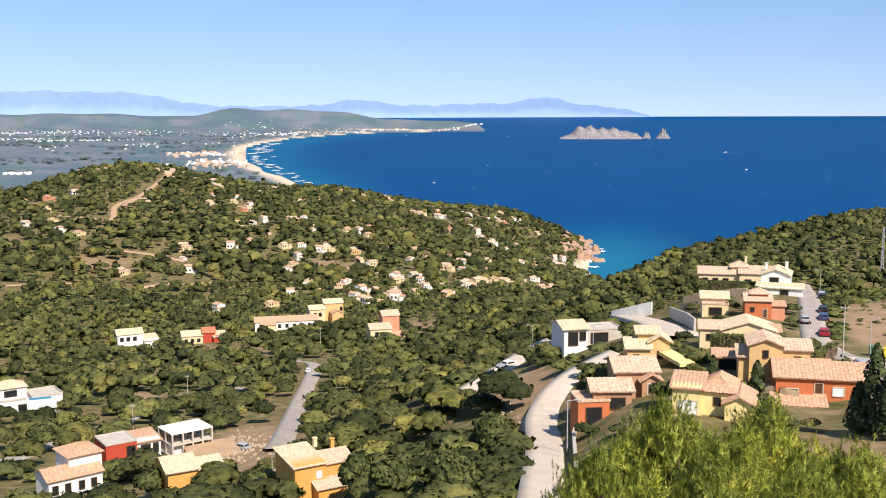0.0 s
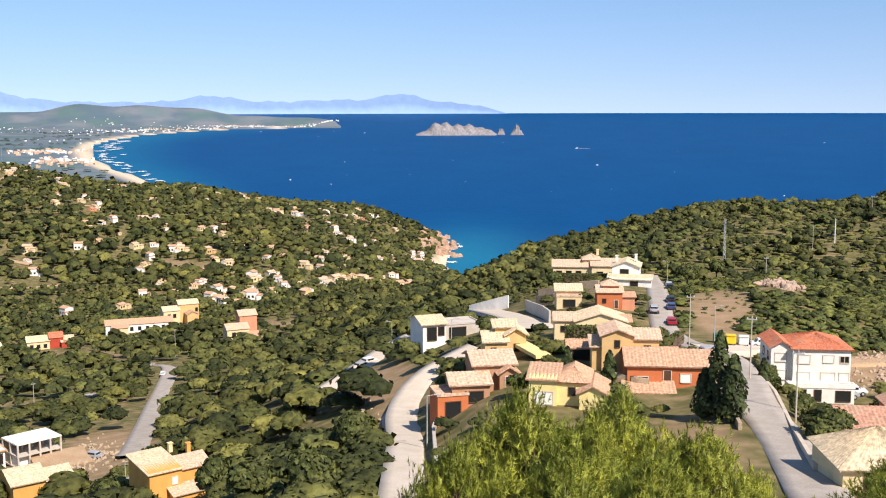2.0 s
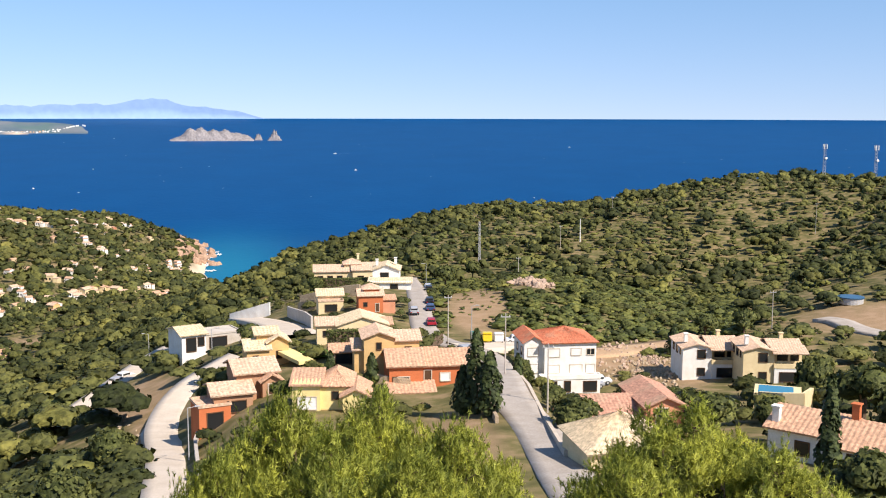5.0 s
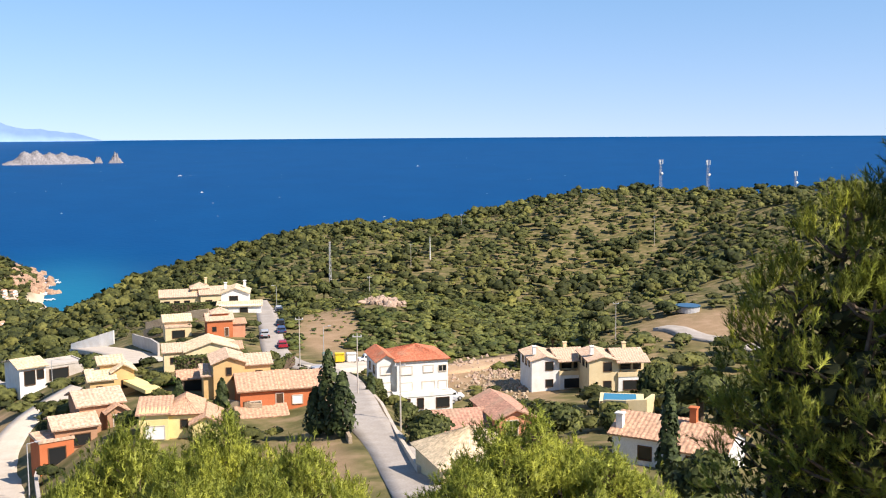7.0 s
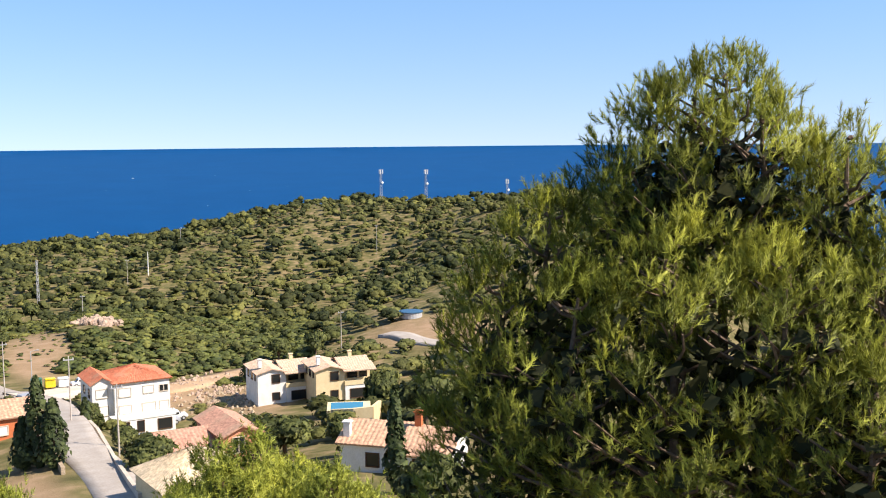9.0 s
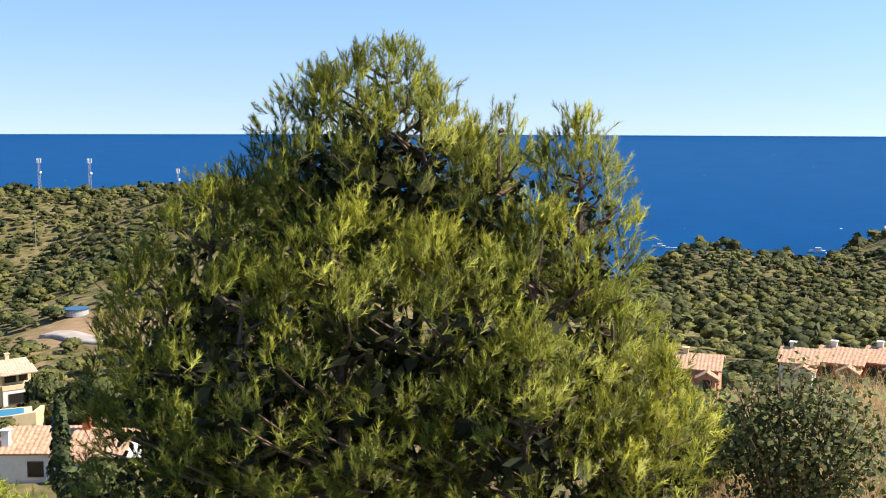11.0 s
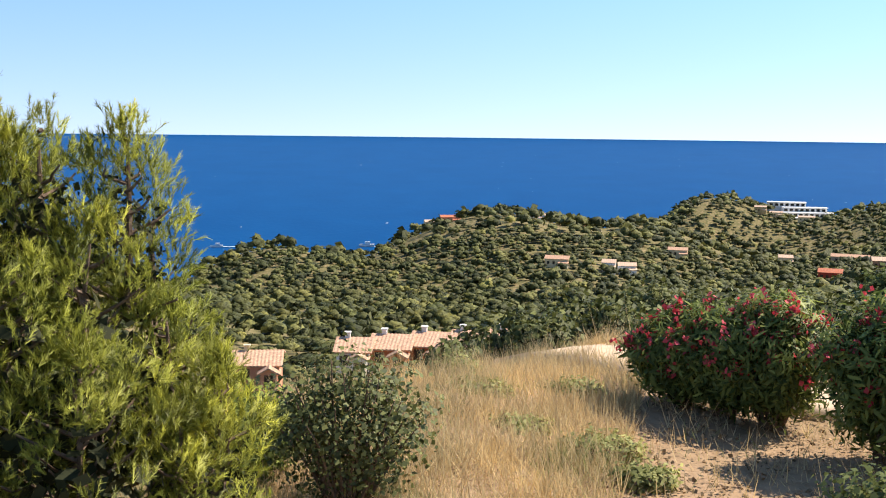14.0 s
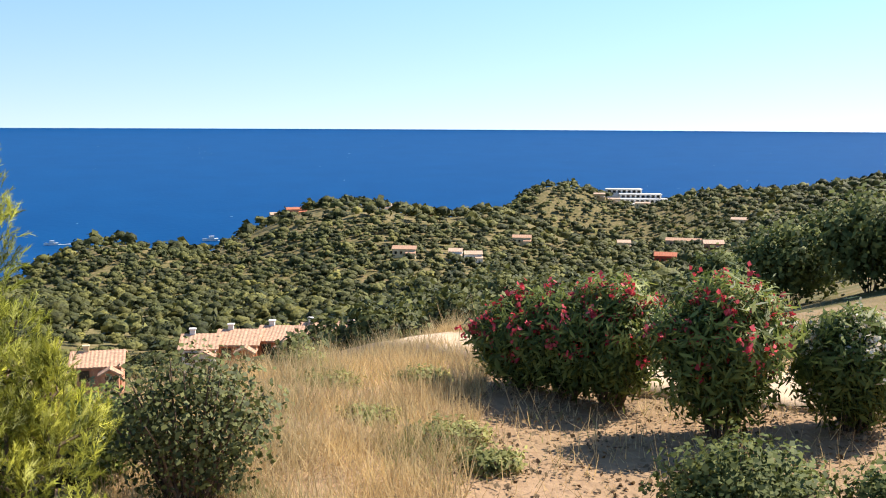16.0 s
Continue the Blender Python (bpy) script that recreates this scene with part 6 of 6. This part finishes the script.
def lattice(b, r, h, w, label, panel=True):
    root = thing("radio_mast", label, "mast", b, r, 20, 0, 3, "radio masts on the hill")
    for a in range(3):
        p = (w * math.cos(a * 2.094), w * math.sin(a * 2.094))
        part("leg", tube((*p, -1), (p[0] * 0.6, p[1] * 0.6, h), 0.09, 0.06, 6), METAL, root)
        q = (w * math.cos((a + 1) * 2.094), w * math.sin((a + 1) * 2.094))
        n = int(h / 1.6)
        for i in range(n):
            k0, k1 = 1 - 0.4 * i / n, 1 - 0.4 * (i + 1) / n
            part("brace", tube((p[0] * k0, p[1] * k0, h * i / n), (q[0] * k1, q[1] * k1, h * (i + 1) / n), 0.045, None, 5), METAL, root)
    if panel:
        for a in range(3):
            part("antenna", box(w * math.cos(a * 2.094) * 1.2 - 0.18, w * math.cos(a * 2.094) * 1.2 + 0.18, w * math.sin(a * 2.094) * 1.2 - 0.1, w * math.sin(a * 2.094) * 1.2 + 0.1, h - 2.6, h - 0.3, None, 0.05), WHITE_PAINT, root)
        part("dish", tube((0.5, -w, h * 0.6), (0.5, -w - 0.35, h * 0.6), 0.7, 0.5, 14), WHITE_PAINT, root)


lattice(40.55, 556, 18, 0.9, "steel lattice radio mast with panel antennas")
lattice(42.98, 552, 19, 0.9, "steel lattice radio mast with dishes")
lattice(47.38, 545, 14.5, 0.7, "slim steel radio mast with antennas")
lattice(49.6, 540, 7, 0.5, "short steel mast on the ridge")
lattice(22.75, 335, 15, 0.45, "slender guyed lattice mast on the slope", False)
lattice(46.4, 548, 5, 0.4, "short steel mast among the trees", False)


def bin_(b, r, mat, label):
    root = thing("recycling_bin", label, "bin", b, r, 5, 0.1, 1.2, "bins at the corner")
    part("body", box(-0.8, 0.8, -0.6, 0.6, 0.1, 1.35, None, 0.12), mat, root)
    part("lid", box(-0.84, 0.84, -0.64, 0.64, 1.35, 1.6, None, 0.1), mat, root)
    for x in (-0.6, 0.6):
        part("wheel", tube((x - 0.08, -0.5, 0.1), (x + 0.08, -0.5, 0.1), 0.1, None, 8), RUBBER, root)


bin_(23.25, 172, paint("yellow_plastic", (0.75, 0.55, 0.02)), "yellow recycling bin at the street corner")
bin_(23.9, 174, WHITE_P, "pale waste container at the street corner")
bin_(22.6, 171, paint("green_plastic", (0.05, 0.16, 0.08)), "green waste container at the street corner")


def wall(name, label, line, h, mat, thick=0.35, lift=0.0, cap=None):
    """A free-standing wall that follows bearings and distances over the ground."""
    root = tagged(new(name), label, "wall")
    pts = [spot(b, r, lift) for b, r in line]
    root.matrix_basis = Matrix.Translation(pts[0])
    for p, q in zip(pts, pts[1:]):
        d, a = (q - p).length, math.atan2(q.y - p.y, q.x - p.x)
        bm = box(-0.1, math.hypot(q.x - p.x, q.y - p.y) + 0.1, -thick / 2, thick / 2, -1.2, h)
        run = math.hypot(q.x - p.x, q.y - p.y)
        for v in bm.verts:
            v.co.z += (q.z - p.z) * min(1, max(0, v.co.x / run))
        bmesh.ops.transform(bm, matrix=Matrix.Translation(p - pts[0]) @ Matrix.Rotation(a, 4, "Z"), verts=bm.verts)
        part("wall_section", bm, mat, root)
        CLEAR.append(((p.x + q.x) / 2, (p.y + q.y) / 2, 1.5))


wall("kerb_wall", "low pale wall along the lane", ((4.3, 92), (4.5, 114), (4.4, 136), (5.4, 151), (6.6, 158)), 0.6, LANE, 0.4)
wall("garden_wall", "low pale wall on the inner side of the lane", ((7.4, 92), (7.2, 114), (7.6, 126), (8.6, 128)), 0.9, CONCRETE)
wall("stone_wall", "dry stone terrace wall of the hilltop villa", ((13.0, 232), (14.0, 229), (15.2, 226), (16.2, 224)), 2.4, STONE, 0.6)
wall("stone_wall", "lower dry stone terrace wall", ((12.9, 218), (13.8, 214), (14.9, 212)), 2.0, STONE, 0.6)
wall("retaining_wall", "grey retaining wall below the terrace road", ((13.6, 176), (13.2, 190), (12.6, 205), (12.3, 215)), 2.2, CONCRETE)
wall("white_wall", "white wall along the terrace road", ((9.2, 243), (10.6, 238), (11.3, 236)), 3.0, WHITE_PAINT)
wall("street_wall", "low wall along the street", ((24.9, 145), (25.6, 120), (26.6, 100), (27.8, 84)), 0.9, LANE)
wall("street_wall", "low stone wall on the outer side of the street", ((22.6, 120), (23.4, 106), (23.9, 98)), 0.7, STONE)
wall("pool_wall", "pale rendered pool terrace wall", ((38.0, 126), (39.2, 124), (40.2, 124), (40.6, 130)), 3.4, PALE, 0.4)
wall("garden_wall", "stone wall under the ochre house", ((17.0, 122), (18.4, 121), (19.0, 121)), 1.4, STONE)


def slab(name, label, category, b, r, w, d, z0, z1, mat, yaw=0.0, up=0.0):
    root = thing(name, label, category, b, r, yaw, up)
    part("top", box(-w / 2, w / 2, 0, d, z0, z1, None, 0.03), mat, root)
    return root


WATER = paint("pool_water", (0.04, 0.22, 0.34))
LAWN = surface("green_lawn", (0.10, 0.17, 0.03), 2, 0.3)
pool = slab("swimming_pool", "small blue swimming pool with pale rim", "pool", 38.9, 127, 5.4, 4.5, 0, 2.6, PALE, 0, 0.3)
part("water", box(-2.2, 1.8, 0.5, 4.0, 2.5, 2.64), WATER, pool)
pool = slab("swimming_pool", "raised blue pool of a white house", "pool", -21.4, 280, 7, 3, 0, 2.4, WHITE_PAINT, 0, 2.6)
part("water", box(-3.0, 2.4, 0.4, 2.6, 2.3, 2.44), WATER, pool)
tank = thing("round_tank", "round blue-rimmed water tank on bare ground", "tank", 42.2, 237, 0, 0, 4)
part("tank_wall", tube((0, 0, 0), (0, 0, 1.3), 2.6, 2.6, 24), METAL, tank)
# dark blue rim; its solid cap is painted darker for the shaded hollow
part("tank_rim", tube((0, 0, 1.3), (0, 0, 1.5), 2.75, 2.75, 24), paint("blue_tank_rim", (0.03, 0.10, 0.18)), tank)
slab("lawn", "small bright green lawn between the houses", "lawn", 14.1, 138, 3.6, 5, 0, 0.3, LAWN, 20, 0.2)
court = slab("yellow_terrace", "yellow rimmed garden terrace with steps", "terrace", 13.3, 134, 2.2, 8, 0, 0.5, LEMON, 24, 0.2)
slab("lawn", "green lawn beside the street", "lawn", 19.3, 142, 6, 3.5, 0, 0.2, LAWN, -25, 0.2)
slab("gravel_yard", "bare pale building plot by the unfinished house", "yard", -12.6, 200, 10, 10, -0.6, 0.3, DIRT, 10)


def hedge(b, r, w, d, h, yaw, label):
    root = thing("hedge", label, "hedge", b, r, yaw, 0, max(w, d) * 0.4)
    n = int((w * d + 2 * h * (w + d)) * 30)
    p = np.stack([rng.uniform(-w / 2, w / 2, n), rng.uniform(0, d, n), rng.uniform(0, h, n)], -1)
    face = rng.integers(0, 3, n)
    p[face == 0, 1], p[face == 1, 2] = 0, h
    v, f = leaf_quads(p + rng.normal(0, 0.06, (n, 3)), rng.normal(0, 1, (n, 3)) + (0, -1, 1), 0.24)
    mesh_object("foliage", v, f, OAK, root)
    part("dark_filler", box(-w / 2 + 0.1, w / 2 - 0.1, 0.1, d - 0.1, -0.5, h - 0.1), BARK, root)


hedge(15.5, 143, 5.4, 1.2, 3.0, 4, "tall clipped green hedge under the cream house")
hedge(15.3, 250, 13, 1.5, 2.6, 2, "dark clipped hedge below the hilltop villa")
hedge(19.6, 156, 1.2, 9, 1.3, -20, "clipped hedge along the street")
hedge(25.6, 138, 1.4, 9, 1.6, 12, "green hedge before the white house")


def cypress(b, r, h, w, label, leaves=900):
    root = thing("cypress", label, "tree", b, r, 0, 0, w * 0.6)
    part("trunk", tube((0, 0, -0.5), (0, 0, h * 0.7), 0.16, 0.05, 7), BARK, root)
    k, a = rng.uniform(0.02, 1, leaves), rng.uniform(0, 6.28, leaves)
    rad = w / 2 * np.minimum(1, k * 5) * (1 - k) ** 0.55 * rng.uniform(0.75, 1.12, leaves) * (1 + 0.2 * np.sin(3 * a + 14 * k))
    d = np.stack([np.cos(a), np.sin(a), np.full(leaves, 0.5)], -1)
    v, f = leaf_quads(np.stack([rad * np.cos(a), rad * np.sin(a), h * k], -1), d, 0.38)
    mesh_object("crown", v, f, CYPRESS, root, np.repeat(d / np.linalg.norm(d, axis=1, keepdims=True), 4, 0))


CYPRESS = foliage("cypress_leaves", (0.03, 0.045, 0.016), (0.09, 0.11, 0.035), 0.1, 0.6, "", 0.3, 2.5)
for row in ((22.75, 103, 8.6, 3.2, "tall dark cypress beside the orange house"), (23.5, 101, 6.6, 3.0, "dark cypress beside the street"), (22.0, 104, 5.0, 2.6, "dark cypress under the orange house"), (41.7, 80, 8.5, 1.9, "slim dark cypress before the garden house"), (33.4, 186, 5.5, 3.4, "dark conical tree on the bank"), (14.6, 122, 3.6, 1.6, "small cypress before the lemon house"), (16.9, 122, 3.8, 1.8, "dark cypress beside the ochre house"), (25.0, 134, 3.4, 1.4, "small cypress by the street")):
    cypress(*row)


def tree(b, r, h, w, label, mat=None, kind=0, up=0.0):
    root = thing("evergreen_tree", label, "tree", b, r, 0, up, w * 0.3)
    bm = bmesh.new()
    limb(bm, (0, 0, -0.5), (0, 0, h * 0.6), 0.05 * w, 0.02 * w)
    part("trunk", bm, BARK, root)
    for a in (0.3, 2.4, 4.4):
        bm = bmesh.new()
        limb(bm, (0, 0, h * 0.3), (w * 0.28 * math.cos(a), w * 0.28 * math.sin(a), h * 0.66), 0.025 * w, 0.01 * w)
        part("limb", bm, BARK, root)
    v, f, nn = crown(9, 900, 0.075, 8, 4)
    mesh_object("crown", v * (w, w, h * 1.12), f, mat or OAK, root, nn)


for row in ((28.2, 98, 4.2, 5.2, "dark round evergreen oak by the street"), (27.0, 112, 3.0, 3.2, "small evergreen oak in a garden"), (35.4, 112, 5.0, 7.0, "broad bright umbrella pine among gardens"), (33.4, 128, 4.2, 6.5, "broad green tree below the bank"), (31.2, 140, 3.6, 5.0, "green tree beside the white house"), (40.6, 138, 6.5, 5.0, "dark evergreen tree by the villas"), (43.2, 120, 7.5, 7.5, "large dark evergreen oak by the villas"), (45.5, 100, 7.0, 7.0, "large dark evergreen oak"), (43.6, 70, 5.0, 5.0, "dark shrubby oak beside the house"), (38.6, 105, 4.6, 4.2, "evergreen oak behind the garden house"),
           (8.0, 132, 3.4, 3.6, "round evergreen oak above the lane"), (11.9, 113, 2.6, 3.0, "shrubby oak between the houses"), (12.9, 112, 2.8, 3.0, "shrubby oak beside the lemon house"), (17.2, 108, 3.0, 2.8, "dark oak beside the lemon house"), (13.8, 250, 5.0, 4.6, "palm-like tree by the villa"), (20.9, 268, 6.5, 6.0, "large pine at the top of the street"), (22.4, 300, 6.0, 5.0, "pine behind the knoll"), (21.0, 222, 2.6, 3.4, "dark shrub above the street"), (27.9, 232, 3.2, 3.6, "dark shrub on the knoll"), (29.0, 226, 3.6, 4.6, "dark shrub on the knoll side"), (35.0, 208, 5.2, 5.6, "dark pine above the villas"), (37.0, 210, 5.6, 5.0, "dark pine by the field"), (25.2, 150, 2.4, 2.6, "garden tree by the street wall"),
           (10.2, 172, 3.4, 5.0, "oak beside the modern house"), (-5.0, 122, 6.0, 5.0, "dark oak beside the amber house"), (-10.4, 140, 4.4, 5.4, "dark oak beside the lower street"), (-16.0, 150, 5.0, 6.0, "dark oak before the lower houses"), (-21.5, 225, 6.0, 7.0, "dark pine beside the white villa"), (-3.0, 105, 6.0, 6.0, "dark oak on the near slope"), (0.4, 98, 6.0, 6.0, "dark oak on the near slope"), (2.8, 120, 5.0, 5.0, "dark oak beside the lane"), (43.9, 58, 4.5, 5.0, "dark oak below the young pine")):
    tree(*row)


def boulders(name, label, b, r, wb, wr, n, size, mat):
    bm = bmesh.new()
    for _ in range(n):
        bb, q, s = rr_.gauss(b, wb), rr_.gauss(r, wr), size * rr_.uniform(0.4, 1.3)
        m = Matrix.Translation(spot(bb, q, s * 0.15)) @ Euler((rr_.random() * 3, rr_.random() * 3, rr_.random() * 3)).to_matrix().to_4x4() @ Matrix.Diagonal((s, s * 0.75, s * 0.6, 1))
        v = bmesh.ops.create_icosphere(bm, subdivisions=1, radius=1, matrix=m)["verts"]
        for w in v:
            w.co += Vector((rr_.gauss(0, 0.1), rr_.gauss(0, 0.1), rr_.gauss(0, 0.1))) * s
    return tagged(part(name, bm, mat), label, "rocks", kind="stuff")


boulders("knoll_rocks", "pinkish rock outcrop on the green knoll", 25.7, 243, 0.5, 3.0, 130, 1.1, KNOLL_ROCK)
CLEAR.extend((q.x, q.y, 6) for q in (spot(25.7, 242), spot(25.7, 232), spot(25.2, 238)))
boulders("plot_rubble", "pale rubble on the building plot", 32.2, 172, 1.3, 8, 260, 0.38, STONE)
boulders("bank_rubble", "crumbling pale earth bank above the building plot", 31.5, 184, 2.0, 6, 260, 0.5, KNOLL_ROCK)
boulders("lower_rubble", "pale rubble and boulders below the houses", -11.5, 208, 1.2, 12, 240, 0.5, STONE)
boulders("lane_stones", "pale stones on the bank beside the lane", 3.6, 130, 0.4, 12, 50, 0.5, STONE)
for nm, cr, n, b0, b1, r0, r1, s0, s1, mat, lab in (
        ("west_woods", FAR, 10500, -28, 12, 800, 1720, 4.5, 15, WOOD, "dense evergreen oak and pine woods on far slopes"),
        ("west_woods", MID, 4600, -28, 14, 330, 800, 3.5, 13, WOOD, "evergreen woods filling the valley"),
        ("west_woods", NEAR, 620, -28, 9, 125, 330, 3, 10, WOOD, "evergreen oaks and pines below the houses"),
        ("ridge_woods", MID, 4300, 9, 66, 285, 640, 2.5, 9.5, WOOD, "pine and scrub woods on the ridge"),
        ("ridge_scrub", FAR, 5200, 9, 64, 285, 640, 1.5, 4.5, SCRUB, "low green scrub between the trees on the ridge"),
        ("ridge_woods", NEAR, 380, 36, 72, 60, 270, 4, 7, WOOD, "evergreen trees round the gardens"),
        ("spur_scrub", NEAR, 620, 7, 36, 60, 290, 1.6, 3.8, WOOD, "garden shrubs and small trees between the houses"),
        ("lane_woods", NEAR, 260, -5, 6, 62, 135, 3.5, 6.0, WOOD, "dark evergreen oaks beside the lane"),
        ("knoll_scrub", FAR, 3000, 20, 37, 185, 300, 1.0, 4.2, SCRUB, "low green scrub over the rocky knoll"),
        ("knoll_scrub", MID, 110, 21, 37, 190, 300, 1.6, 4.2, WOOD, "dark shrubs scattered over the knoll"),
        ("bank_scrub", MID, 70, 21.5, 26, 190, 245, 0.8, 2.0, SCRUB, "tufts of scrub on a dry bank"),
        ("field_scrub", MID, 250, 36, 50, 195, 250, 1.2, 2.6, WOOD, "low scrub at the edge of a bare field"),
        ("east_woods", FAR, 6000, 66, 122, 750, 1560, 5, 15, WOOD, "pine woods on the coastal hills"),
        ("east_woods", MID, 4300, 66, 124, 260, 760, 5, 13, WOOD, "umbrella pines filling the eastern valley"),
        ("east_woods", NEAR, 300, 66, 124, 60, 260, 4, 7, WOOD, "evergreen trees below the terrace")):
    b, r = sow(n, b0, b1, r0, r1)
    k = (clear(b, r) if nm == "bank_scrub" else wooded(b, r))
    b, r = b[k], r[k]
    scatter(nm, cr, b, r, s0 + (s1 - s0) * rng.beta(1.3, 1.8, len(b)), rng.uniform(0.55, 0.95, len(b)) * (0.55 if mat is SCRUB else 1.0), mat, lab)
